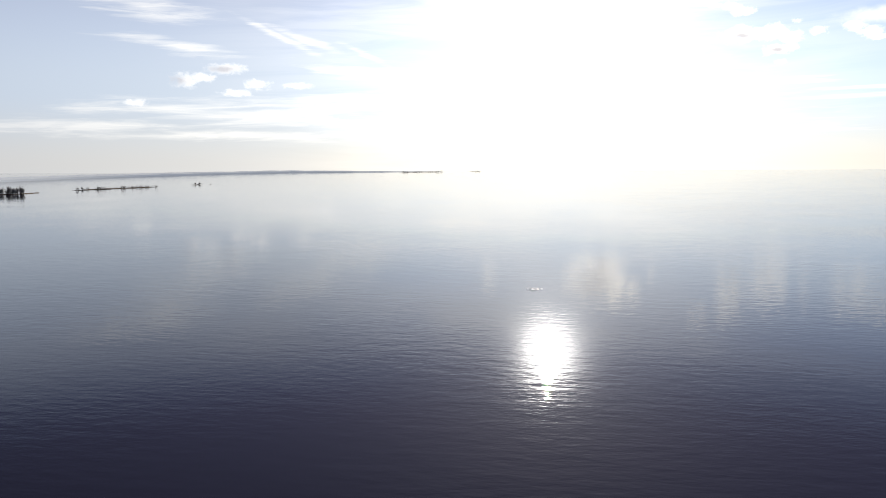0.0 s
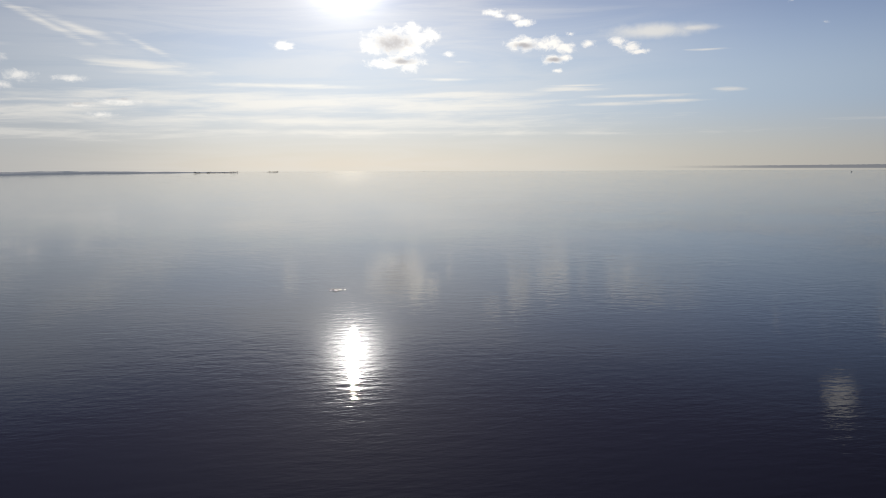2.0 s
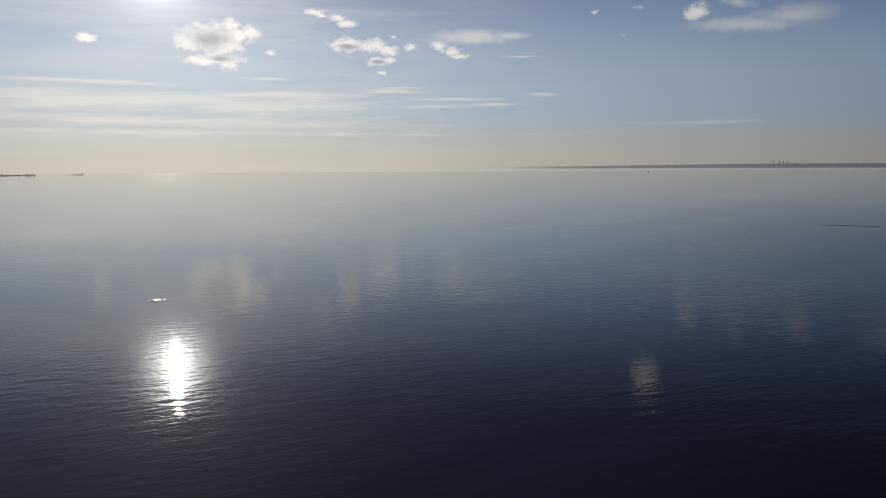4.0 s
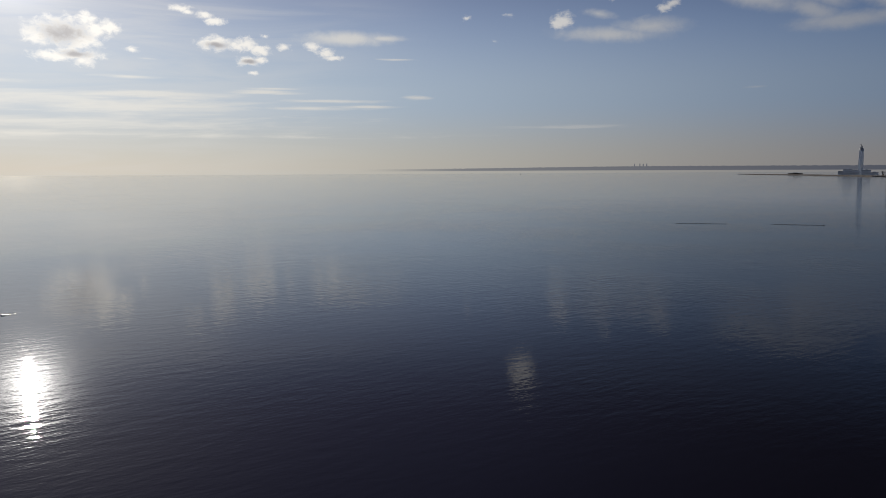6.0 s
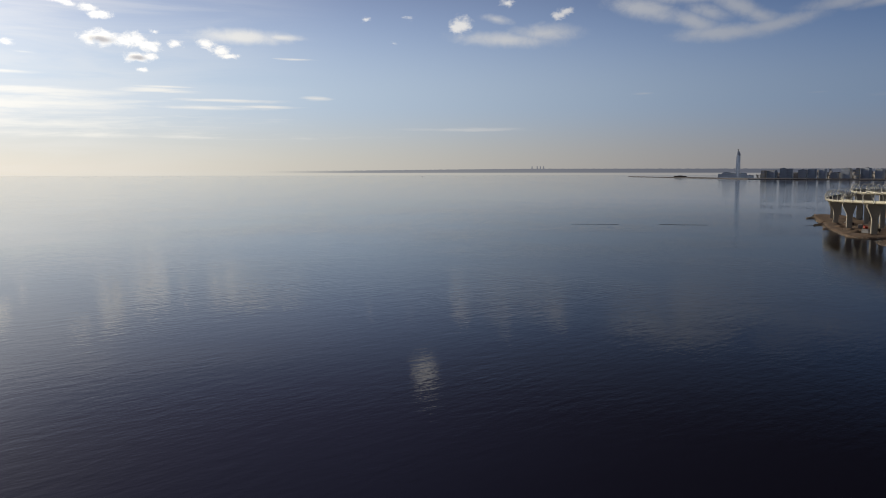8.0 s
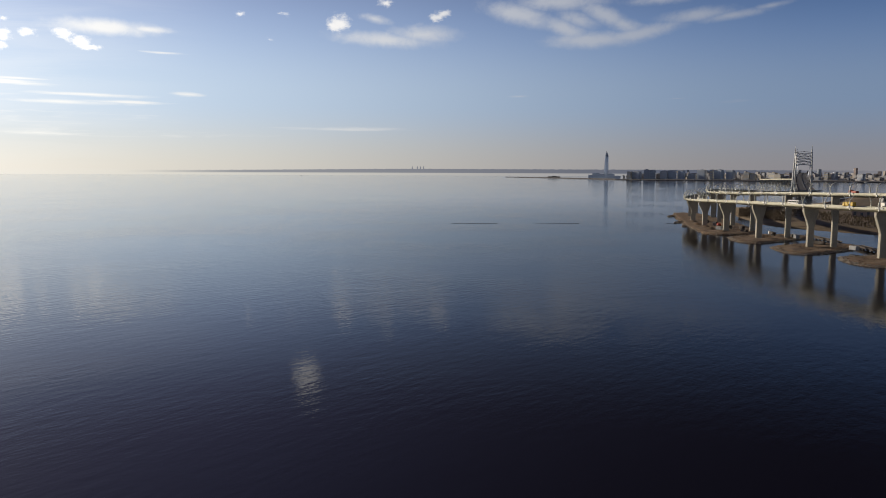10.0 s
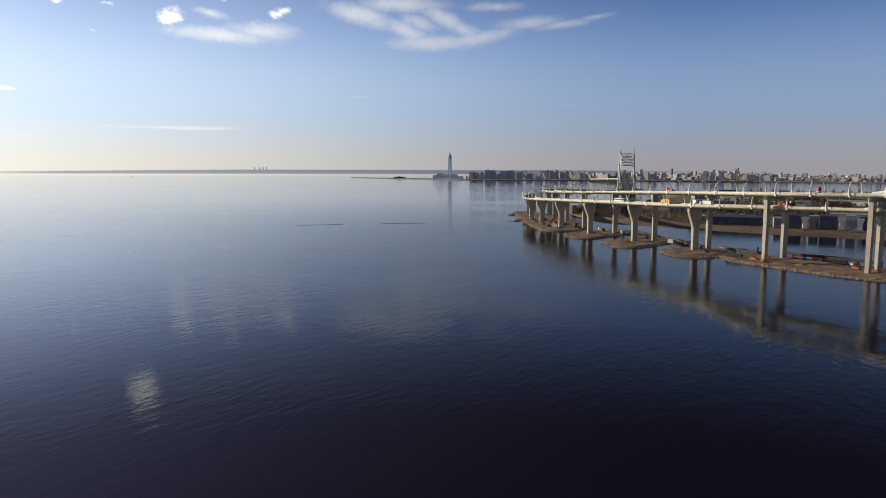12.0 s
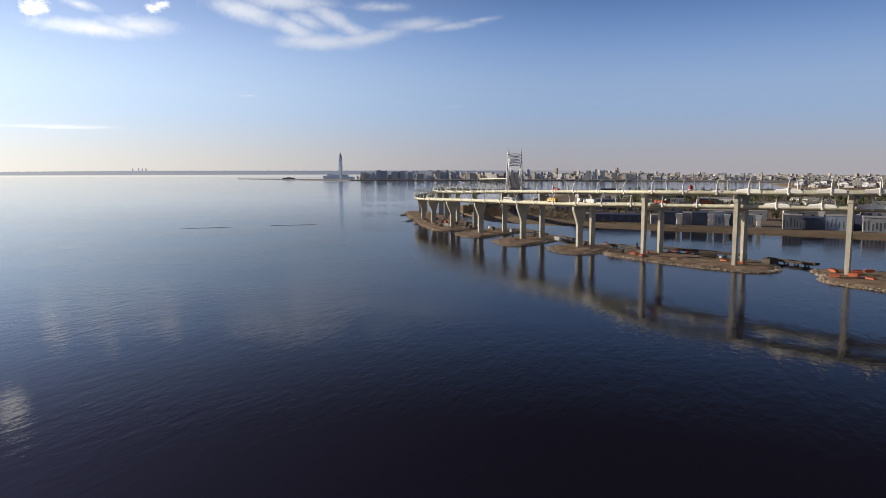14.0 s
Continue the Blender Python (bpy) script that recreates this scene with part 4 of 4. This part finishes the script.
# ---- trees and shrubs ----
def shrub_mass(name, spots, label, seed, tone, high):
    """Bare scrub: many thin crossing twigs and small leaf clumps."""
    rnd = random.Random(seed)
    verts, faces = [], []
    for x, y, z in spots:
        h = high * (0.35 + 1.1 * rnd.random() ** 1.6)
        for _ in range(16):
            a, b = rnd.uniform(0, 2 * math.pi), rnd.uniform(0.1, 0.75)
            top = Vector((math.cos(a) * b * h * 0.55, math.sin(a) * b * h * 0.55, h * rnd.uniform(0.6, 1.0)))
            c = Vector((x, y, z))
            s = Vector((-math.sin(a), math.cos(a), 0)) * h * 0.035
            i = len(verts)
            verts += [c - s, c + s, c + top + s * 0.4, c + top - s * 0.4]
            faces.append((i, i + 1, i + 2, i + 3))
            for _ in range(5):
                q = c + top * rnd.uniform(0.45, 1.05) + Vector((rnd.uniform(-1, 1), rnd.uniform(-1, 1), rnd.uniform(-1, 1))) * h * 0.13
                e1 = Vector((rnd.uniform(-1, 1), rnd.uniform(-1, 1), rnd.uniform(-1, 1))) * h * 0.09
                e2 = Vector((rnd.uniform(-1, 1), rnd.uniform(-1, 1), rnd.uniform(-1, 1))) * h * 0.09
                i = len(verts)
                verts += [q, q + e1, q + e2]
                faces.append((i, i + 1, i + 2))
    me = bpy.data.meshes.new(name)
    me.from_pydata([tuple(v) for v in verts], [], faces)
    me.materials.append(tone)
    return tagged(new(name, me), label, "shrubs", kind="stuff")


SHORE = [(80.3, 893), (82.9, 806), (85.1, 733), (86.7, 691), (91.4, 640), (96.4, 594), (100.9, 582), (108.0, 574), (116.6, 581)]


def shore_r(a):
    return float(np.interp(a, [p[0] for p in SHORE], [p[1] for p in SHORE]))


rnd = random.Random(5)
shrub_mass("bank_shrubs", [(*bank_at(rnd.uniform(88, 111), rnd.uniform(750, 1600)), 2.4) for _ in range(900)], "brown bare scrub and young trees across the bank", 6, M_SHRUB, 6.0)
shrub_mass("bank_trees", [(*bank_at(rnd.uniform(91, 111), rnd.uniform(780, 1640)), 2.4) for _ in range(900)], "young green trees between the warehouses", 7, M_GREEN, 9.0)
shrub_mass("shore_scrub", [(*bank_at(a, shore_r(a) + 8 + 50 * rnd.random() ** 2), 0.9) for a in [rnd.uniform(94, 112) for _ in range(1800)]], "dry brown scrub along the bank", 9, M_SHRUB, 0.7)
shrub_mass("bank_reeds", [(*bank_at(a, shore_r(a) + 12 + 170 * rnd.random()), 1.5) for a in [rnd.uniform(82, 97) for _ in range(1800)]], "low dry brown scrub along the shore", 8, M_SHRUB, 1.1)
shrub_mass("bank_thicket", [(*bank_at(a, shore_r(a) + 16 + 150 * rnd.random()), 1.3) for a in [rnd.uniform(79.5, 91) for _ in range(1500)]], "tangled brown thicket on the bank under the viaduct", 15, M_SHRUB, 2.6)
shrub_mass("spit_thicket", [(*bank_at(a, shore_r(a) - 92 + 160 * rnd.random()), 1.0) for a in [rnd.uniform(79.0, 82.4) for _ in range(1900)]], "dense brown thicket on the bank's low spit", 16, M_SHRUB, 2.4)

# ---- islets out in the gulf ----
def islet(label, a0, r0, a1, r1, wide, seed, count, high):
    p, q = polar(a0, r0), polar(a1, r1)
    d = (q - p).normalized()
    n = Vector((-d.y, d.x, 0))
    rnd = random.Random(seed)
    L = (q - p).length
    outline = [p + d * L * f + n * wide * (0.5 * math.sin(math.pi * max(0.03, min(0.97, f)))) * s * rnd.uniform(0.7, 1.2) for s, fs in ((1, (0, .2, .4, .6, .8, 1)), (-1, (.8, .6, .4, .2))) for f in fs]
    ob = tagged(land("islet", outline, 1.0, M_BANK, 8.0, 0.2, max(6.0, L / 40), 5), label, "islet", "islets in the gulf", "structure")
    if count:
        spots = []
        for _ in range(count):
            f = rnd.uniform(0.02, 0.98)
            c = p + d * L * f + n * rnd.uniform(-0.3, 0.3) * wide * math.sin(math.pi * f)
            spots.append((c.x, c.y, 0.4))
        shrub_mass("islet_shrubs", spots, "grey-brown bare trees and reeds on a low islet", seed + 50, M_REED, high)
    return ob


islet("low wooded islet with bare trees", -34.5, 1470, -30.2, 1500, 40, 21, 110, 10)
islet("thin reed spit off the wooded islet", -30.6, 1490, -29.3, 1545, 9, 22, 20, 1.6)
islet("long low islet with reeds and scrub", -27.3, 1640, -21.5, 1815, 26, 23, 90, 4.2)
islet("tiny rocky islet with scrub", -19.3, 1930, -18.5, 1945, 14, 24, 10, 4)
islet("tiny rock just above the water", -18.0, 1960, -17.8, 1962, 5, 25, 3, 3)
islet("long distant islet with scrub", -3.3, 4400, 0.0, 4560, 60, 26, 60, 7)
islet("small distant islet", 2.1, 4700, 2.95, 4700, 30, 27, 20, 6)


def ridge(name, a0, a1, r0, r1, z_top, label, material, seed, z_end=None):
    """A distant low shore: a long uneven wooded ridge on the water."""
    bm = bmesh.new()
    n = max(12, int(abs(a1 - a0) * 14))
    rows = []
    for k in range(n + 1):
        f = k / n
        a, r = a0 + (a1 - a0) * f, r0 + (r1 - r0) * f
        zt = z_top + ((z_end if z_end is not None else z_top) - z_top) * f
        h = max(0.6, zt * (0.9 + 0.22 * noise.noise((a * 0.7, seed, 0)) + 0.10 * noise.noise((a * 7, seed, 3))))
        rows.append([bm.verts.new(polar(a, r + dr, z)) for dr, z in ((0, -1), (0, h * 0.5), (25, h), (120, h), (160, -1))])
    for p, q in zip(rows, rows[1:]):
        for k in range(4):
            bm.faces.new((p[k], q[k], q[k + 1], p[k + 1]))
    return tagged(mesh_object(name, bm, material), label, "shore", kind="structure")


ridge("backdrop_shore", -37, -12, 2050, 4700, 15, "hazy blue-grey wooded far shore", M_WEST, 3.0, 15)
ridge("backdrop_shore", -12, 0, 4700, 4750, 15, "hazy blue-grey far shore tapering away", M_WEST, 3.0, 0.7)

# ---- floating booms, ice, a small boat ----
def boom(p, q, label):
    p, q = Vector(p), Vector(q)
    pts = []
    for k in range(25):
        f = k / 24
        c = p.lerp(q, f)
        pts.append((c.x + 1.2 * noise.noise((f * 6, p.x, 0)), c.y, 0.05))
    return tagged(mesh_object("floating_boom", tube(pts, 0.09, 8), M_STEEL), label, "boom", "floating booms")


boom((547, 352), (574, 320), "dark floating boom lying on the calm water")
boom((597, 293), (618, 258), "dark floating boom lying on the calm water")
boom((666, 192), (680, 183), "dark floating boom beside the island tip")
for k, (dx, dy, s) in enumerate([(-2.6, 0.3, 0.45), (-0.6, -0.3, 0.8), (0.9, 0.2, 0.6), (2.9, 0.4, 0.35)]):
    bm = bmesh.new()
    made = bmesh.ops.create_icosphere(bm, subdivisions=2, radius=s)["verts"]
    for v in made:
        v.co = Vector((v.co.x * 1.3, v.co.y, v.co.z * 0.25)) + noise.noise_vector(v.co * 1.5 + Vector((k, 0, 0))) * 0.2
        v.co += Vector((36.5 + dx, 283 + dy, 0.08))
    tagged(mesh_object("ice_floe", bm, M_ICE), "small white ice floe drifting on the water", "ice", "ice floes")


def boat(at, turn, label):
    th = empty("motor_boat", *at, turn, label, "boat")
    bm = bmesh.new()
    rows = []
    for x, wd, keel in ((-9, 2.6, -0.4), (-4, 3.0, -0.6), (3, 2.8, -0.6), (7, 1.6, -0.4), (10, 0.1, 0.6)):
        rows.append([bm.verts.new(c) for c in ((x, -wd, 1.8), (x, -wd * 0.7, 0), (x, 0, keel), (x, wd * 0.7, 0), (x, wd, 1.8))])
    for a, b in zip(rows, rows[1:]):
        for k in range(4):
            bm.faces.new((a[k], a[k + 1], b[k + 1], b[k]))
        bm.faces.new((a[4], a[0], b[0], b[4]))
    bm.faces.new(rows[0])
    part("hull", bm, M_VAN, th)
    part("cabin", box(-2, 0, 1.8, 7, 3.6, 2.2, 0, 0.85, 0.15), M_VAN, th)
    part("windows", box(1.2, 0, 2.7, 0.5, 3.0, 0.8), M_DARKGLASS, th)
    return th


q = polar(45.4, 4500)
boat((q.x, q.y, 0.2), 40, "small white motor boat far out on the gulf")

# ---- cable-stayed bridge in the distance ----
def pylon_bridge(a, r):
    c = polar(a, r)
    th = empty("cable_bridge", c.x, c.y, 0, 90 - a, "pale steel cable-stayed bridge pylons with lattice cross bracing", "bridge")
    for x0, sh in ((0, 0), (240, -3)):
        for s in (-1, 1):
            part("pylon_leg", tube([(x0, s * 27 + sh, -1), (x0, s * 25.5 + sh, 50), (x0, s * 23.5 + sh, 112)], [3.0, 2.5, 1.9], 8), M_PYLON, th)
            part("mast_tip", tube([(x0, s * 23.5 + sh, 110), (x0, s * 23.3 + sh, 126)], [1.2, 0.7], 6), M_PYLON, th)
        for z in (64, 74, 84, 94, 104):
            part("cross_beam", tube([(x0, -24.6 + sh, z), (x0, -10 + sh, z + 2.0), (x0, sh, z + 2.6), (x0, 10 + sh, z + 2.0), (x0, 24.6 + sh, z)], 0.9, 6), M_PYLON, th)
        for z in (69, 79, 89, 99):
            part("brace", tube([(x0, -24.4 + sh, z - 5), (x0, 24.4 + sh, z + 5)], 0.45, 6), M_PYLON, th)
            part("brace", tube([(x0, 24.4 + sh, z - 5), (x0, -24.4 + sh, z + 5)], 0.45, 6), M_PYLON, th)
        for s in (-1, 1):
            for k in range(7):
                part("stay_cable", tube([(x0, s * 23.6 + sh, 106 - 5 * k), (x0 - 22 - 30 * (7 - k), s * 15 + sh, 31 - 5.0 * (7 - k) / 7)], 0.3, 4), M_PYLON, th)
    return th


pylon_bridge(83.05, 2560)
# the double approach that climbs to it
AP = [(1490, 173, 12), (1720, 205, 15), (2000, 243, 21), (2300, 283, 28), (2560, 314, 33), (2900, 352, 37), (3350, 402, 38)]
ap = empty("approach_viaduct", label="dark approach viaduct climbing to the cable-stayed bridge", category="viaduct")
pts = curve_points(AP, 40)
fr = frames_of(pts)
for k in range(0, len(pts) - 1, 4):
    e = min(k + 4, len(pts) - 1)
    part("deck_span", sweep(pts[k:e + 1], [(-15, 0), (-15, -2.6), (-9, -3.4), (9, -3.4), (15, -2.6), (15, 0), (14.4, 0.9), (13.8, 0), (0.5, 0), (0.4, 0.8), (-0.4, 0.8), (-0.5, 0), (-13.8, 0), (-14.4, 0.9)], fr[k:e + 1]), M_DARKDECK, ap)
for k in range(1, len(pts), 2):
    for y in (-9, 9):
        q = pts[k] + fr[k][1] * y
        part("pier", box(q.x, q.y, -1, 4, 5, q.z - 2.2, math.degrees(math.atan2(fr[k][0].y, fr[k][0].x)), 0.95), M_CONCRETE, ap)
for k in range(2, len(pts) - 2, 3):
    for y in (-14.6, 14.6):
        q = pts[k] + fr[k][1] * y
        part("lamp_post", tube([(q.x, q.y, q.z), (q.x, q.y, q.z + 9)], 0.35, 5), M_STEEL, ap)
sideway = empty("causeway_bridge", label="pale low approach viaduct beside the pylons", category="viaduct")
P0, P1 = polar(80.4, 3050, 14), polar(82.9, 2800, 19)
pts = [P0.lerp(P1, k / 12) for k in range(13)]
fr = frames_of(pts)
for k in range(0, 12, 3):
    part("deck_span", sweep(pts[k:k + 4], [(-7, 0), (-7, -4), (7, -4), (7, 0)], fr[k:k + 4]), M_FASCIA, sideway)
for q in pts[::1]:
    part("pier", box(q.x, q.y, -1, 3, 8, q.z - 2.5), M_CONCRETE, sideway)

# ---- tall tower under construction and its works ----
def skyscraper(a, r, high):
    c = polar(a, r)
    th = empty("skyscraper", c.x, c.y, 1.0, 90 - a, "tall tapering glass tower under construction with a crane-topped core", "skyscraper")
    bm = bmesh.new()
    add_tube(bm, [(0, 0, -2), (0, 0, high * 0.35), (0, 0, high * 0.62), (0, 0, high * 0.8)], [13, 12, 11, 10], 5)
    part("glazed_shaft", bm, M_TOWER, th, "blue-grey glazed lower shaft")
    part("core", tube([(0, 0, high * 0.8), (0, 0, high * 0.9)], [11.5, 9.0], 8), M_GLASSBLOCK, th, "dark bare concrete core")
    part("core_top", tube([(0, 0, high * 0.9), (0, 0, high * 0.97)], [7, 5], 6), M_GLASSBLOCK, th)
    part("crane_mast", tube([(4, 0, high * 0.9), (4, 0, high * 1.04)], 1.6, 6), M_STEEL, th)
    part("crane_jib", tube([(4, -3, high * 0.99), (4, 6, high * 1.03)], 0.7, 6), M_STEEL, th)
    for k in range(14):
        z = high * (0.05 + 0.052 * k)
        part("floor_band", tube([(0, 0, z), (0, 0, z + 1.2)], 13.4 - 0.19 * k, 5), M_GLASSBLOCK, th)
    return th


skyscraper(69.3, 4150, 142)


def block(a, r, wide, deep, high, paint, label, group="buildings of the city waterfront", z=1.5, rows=0, turn=None):
    c = polar(a, r)
    if len(label.split()) < 4:
        label += " on the city waterfront"
    th = empty("city_block", c.x, c.y, z, (90 - a if turn is None else turn), label, "building", group)
    wings = max(1, round(wide / 30)) if rows > 3 else 1
    each = wide / wings
    for i in range(wings):
        y = (i + 0.5) * each - wide / 2
        tall = high * (wrnd.choice((0.82, 0.92, 1.0, 1.04)) if wings > 1 else 1.0)
        back = wrnd.choice((0.0, 4.0, 9.0)) if wings > 1 else 0.0
        part("wall", box(back, y, -1.5, deep, each * 0.94, tall + 1.5), paint, th)
        part("roof", box(back, y, tall, deep * 0.96, each * 0.9, 0.8), M_ROOF, th)
        if wide > 30:
            part("roof_house", box(back + deep * 0.1, y, tall + 0.8, deep * 0.3, each * 0.3, 2.6), paint, th)
        for k in range(rows):
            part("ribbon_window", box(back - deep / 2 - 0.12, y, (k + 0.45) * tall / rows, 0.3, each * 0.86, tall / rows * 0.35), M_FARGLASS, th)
    return th


ridge("city_shore", 61.5, 70, 4180, 3400, 2.0, "low dark land spit before the tower", M_SHORE, 8.0, 5)
ridge("city_shore", 70, 80, 3400, 3330, 4, "low waterfront shore of the city", M_SHORE, 9.0, 6)
ridge("city_shore", 80, 92, 3330, 3300, 5, "low waterfront shore of the city", M_SHORE, 10.0, 8)
ridge("city_shore", 92, 114, 3300, 3050, 6, "low waterfront shore of the city", M_SHORE, 12.0, 9)
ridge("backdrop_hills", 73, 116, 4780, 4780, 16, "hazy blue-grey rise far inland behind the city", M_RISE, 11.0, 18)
block(65.3, 4040, 70, 30, 5, M_STEEL, "dark low works mound on the spit", rows=0)
for a, wd, h in ((68.15, 30, 15), (68.55, 44, 24), (69.0, 40, 19), (69.65, 44, 20), (70.15, 36, 9)):
    block(a, 4060, wd, 30, h, M_TOWER, "low glazed works building at the tower's foot", rows=3)

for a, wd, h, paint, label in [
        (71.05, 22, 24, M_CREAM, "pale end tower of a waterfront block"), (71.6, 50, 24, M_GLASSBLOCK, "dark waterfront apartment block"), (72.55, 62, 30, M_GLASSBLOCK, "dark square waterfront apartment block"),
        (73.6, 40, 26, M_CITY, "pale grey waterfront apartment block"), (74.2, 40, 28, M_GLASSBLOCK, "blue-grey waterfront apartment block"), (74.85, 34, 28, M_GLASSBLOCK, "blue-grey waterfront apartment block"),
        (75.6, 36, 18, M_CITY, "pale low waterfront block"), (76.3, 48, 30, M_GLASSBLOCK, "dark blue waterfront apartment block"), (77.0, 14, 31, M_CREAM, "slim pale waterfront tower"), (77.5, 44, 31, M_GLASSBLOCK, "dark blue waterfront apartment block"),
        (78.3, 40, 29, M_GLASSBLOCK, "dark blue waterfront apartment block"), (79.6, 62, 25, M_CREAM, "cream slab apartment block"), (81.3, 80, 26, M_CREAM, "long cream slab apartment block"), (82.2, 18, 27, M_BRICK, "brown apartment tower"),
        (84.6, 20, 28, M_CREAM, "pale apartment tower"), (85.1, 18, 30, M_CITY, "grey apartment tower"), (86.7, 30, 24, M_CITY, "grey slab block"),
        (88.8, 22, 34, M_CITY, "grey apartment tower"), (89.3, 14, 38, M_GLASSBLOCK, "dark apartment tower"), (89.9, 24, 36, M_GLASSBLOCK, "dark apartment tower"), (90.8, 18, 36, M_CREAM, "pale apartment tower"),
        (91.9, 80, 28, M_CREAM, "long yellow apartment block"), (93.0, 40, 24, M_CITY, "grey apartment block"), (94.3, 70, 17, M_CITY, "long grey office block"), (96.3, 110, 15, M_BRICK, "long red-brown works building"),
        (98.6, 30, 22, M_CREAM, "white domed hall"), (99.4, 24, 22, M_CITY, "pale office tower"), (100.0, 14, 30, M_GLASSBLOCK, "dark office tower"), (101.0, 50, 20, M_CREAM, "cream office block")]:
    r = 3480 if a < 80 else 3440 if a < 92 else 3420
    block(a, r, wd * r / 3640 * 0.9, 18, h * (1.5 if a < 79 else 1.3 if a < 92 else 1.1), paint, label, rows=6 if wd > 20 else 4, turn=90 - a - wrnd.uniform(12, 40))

rnd = random.Random(77)
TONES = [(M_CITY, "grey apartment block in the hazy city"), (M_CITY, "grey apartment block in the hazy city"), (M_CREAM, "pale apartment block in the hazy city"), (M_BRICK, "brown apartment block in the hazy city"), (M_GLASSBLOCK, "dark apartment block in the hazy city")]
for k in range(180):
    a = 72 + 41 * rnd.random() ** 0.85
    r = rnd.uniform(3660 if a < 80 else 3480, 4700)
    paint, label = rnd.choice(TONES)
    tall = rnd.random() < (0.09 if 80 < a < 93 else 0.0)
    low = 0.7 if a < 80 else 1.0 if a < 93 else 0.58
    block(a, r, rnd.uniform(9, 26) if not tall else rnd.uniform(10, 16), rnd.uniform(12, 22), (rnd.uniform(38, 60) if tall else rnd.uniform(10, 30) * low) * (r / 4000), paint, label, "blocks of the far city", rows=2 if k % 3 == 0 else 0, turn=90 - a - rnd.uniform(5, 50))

# flat works land where the channel ends
far_land = tagged(land("far_bank", [(*polar(a, q)[:2], 0) for a, q in ((102, 2900), (102.5, 2400), (104, 2150), (107, 2050), (111, 2000), (116, 1950), (120, 2600), (116, 3000), (108, 3020))],
                       2.0, M_BANK, 60.0, 0.6, 40.0, 6), "hazy brown flat works land beyond the bank", "land", kind="structure")
for k in range(34):
    a, q = rnd.uniform(103.5, 113), rnd.uniform(2180, 2950)
    paint, label = rnd.choice([(M_CREAM, "pale low works hall on the flat land"), (M_CITY, "grey low works hall on the flat land"), (M_BRICK, "brown works hall on the flat land")])
    block(a, q, rnd.uniform(12, 44), rnd.uniform(10, 20), rnd.uniform(5, 12), paint, label, "works halls on the flat land", rows=1, turn=90 - a - rnd.uniform(0, 50))
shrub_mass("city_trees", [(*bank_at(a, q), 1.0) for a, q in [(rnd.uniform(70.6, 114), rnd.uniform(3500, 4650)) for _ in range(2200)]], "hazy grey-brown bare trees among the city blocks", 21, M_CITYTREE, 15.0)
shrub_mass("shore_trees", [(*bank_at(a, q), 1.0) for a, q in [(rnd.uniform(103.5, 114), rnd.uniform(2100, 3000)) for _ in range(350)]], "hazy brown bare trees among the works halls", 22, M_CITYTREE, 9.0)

# low houses filling the far city, too small to tell apart
rnd = random.Random(91)
verts, faces = [], []
for k in range(4200):
    a, rr = 71 + 43 * rnd.random() ** 0.8, rnd.uniform(3520, 4760)
    c = polar(a, rr, 0.5)
    wd, dp, h, t = rnd.uniform(6, 19), rnd.uniform(7, 12), rnd.uniform(4, 11) * (1 + 0.9 * (rr - 3420) / 1280), radians(90 - a - rnd.uniform(0, 60))
    flat_top = rnd.random() < (0.4 if a < 95 else 0.12)
    if flat_top:
        wd, h = rnd.uniform(10, 24), h * rnd.uniform(1.2, 2.3)
    ux, uy = Vector((math.cos(t), math.sin(t), 0)) * dp / 2, Vector((-math.sin(t), math.cos(t), 0)) * wd / 2
    i = len(verts)
    for z in (0, h):
        verts += [c + ux * sx + uy * sy + Vector((0, 0, z)) for sx, sy in ((-1, -1), (1, -1), (1, 1), (-1, 1))]
    peak = 0.05 if flat_top else 1.8
    verts += [c - uy + Vector((0, 0, h + peak)), c + uy + Vector((0, 0, h + peak))]
    faces += [tuple(i + v for v in f) for f in ((0, 1, 5, 4), (1, 2, 6, 5), (2, 3, 7, 6), (3, 0, 4, 7), (4, 5, 8), (6, 7, 9), (5, 6, 9, 8), (7, 4, 8, 9))]
me = bpy.data.meshes.new("far_houses")
me.from_pydata([tuple(v) for v in verts], [], faces)
me.materials.append(M_HOUSES)
tagged(new("far_houses", me), "crowded pale low houses of the hazy city", "houses", kind="stuff")
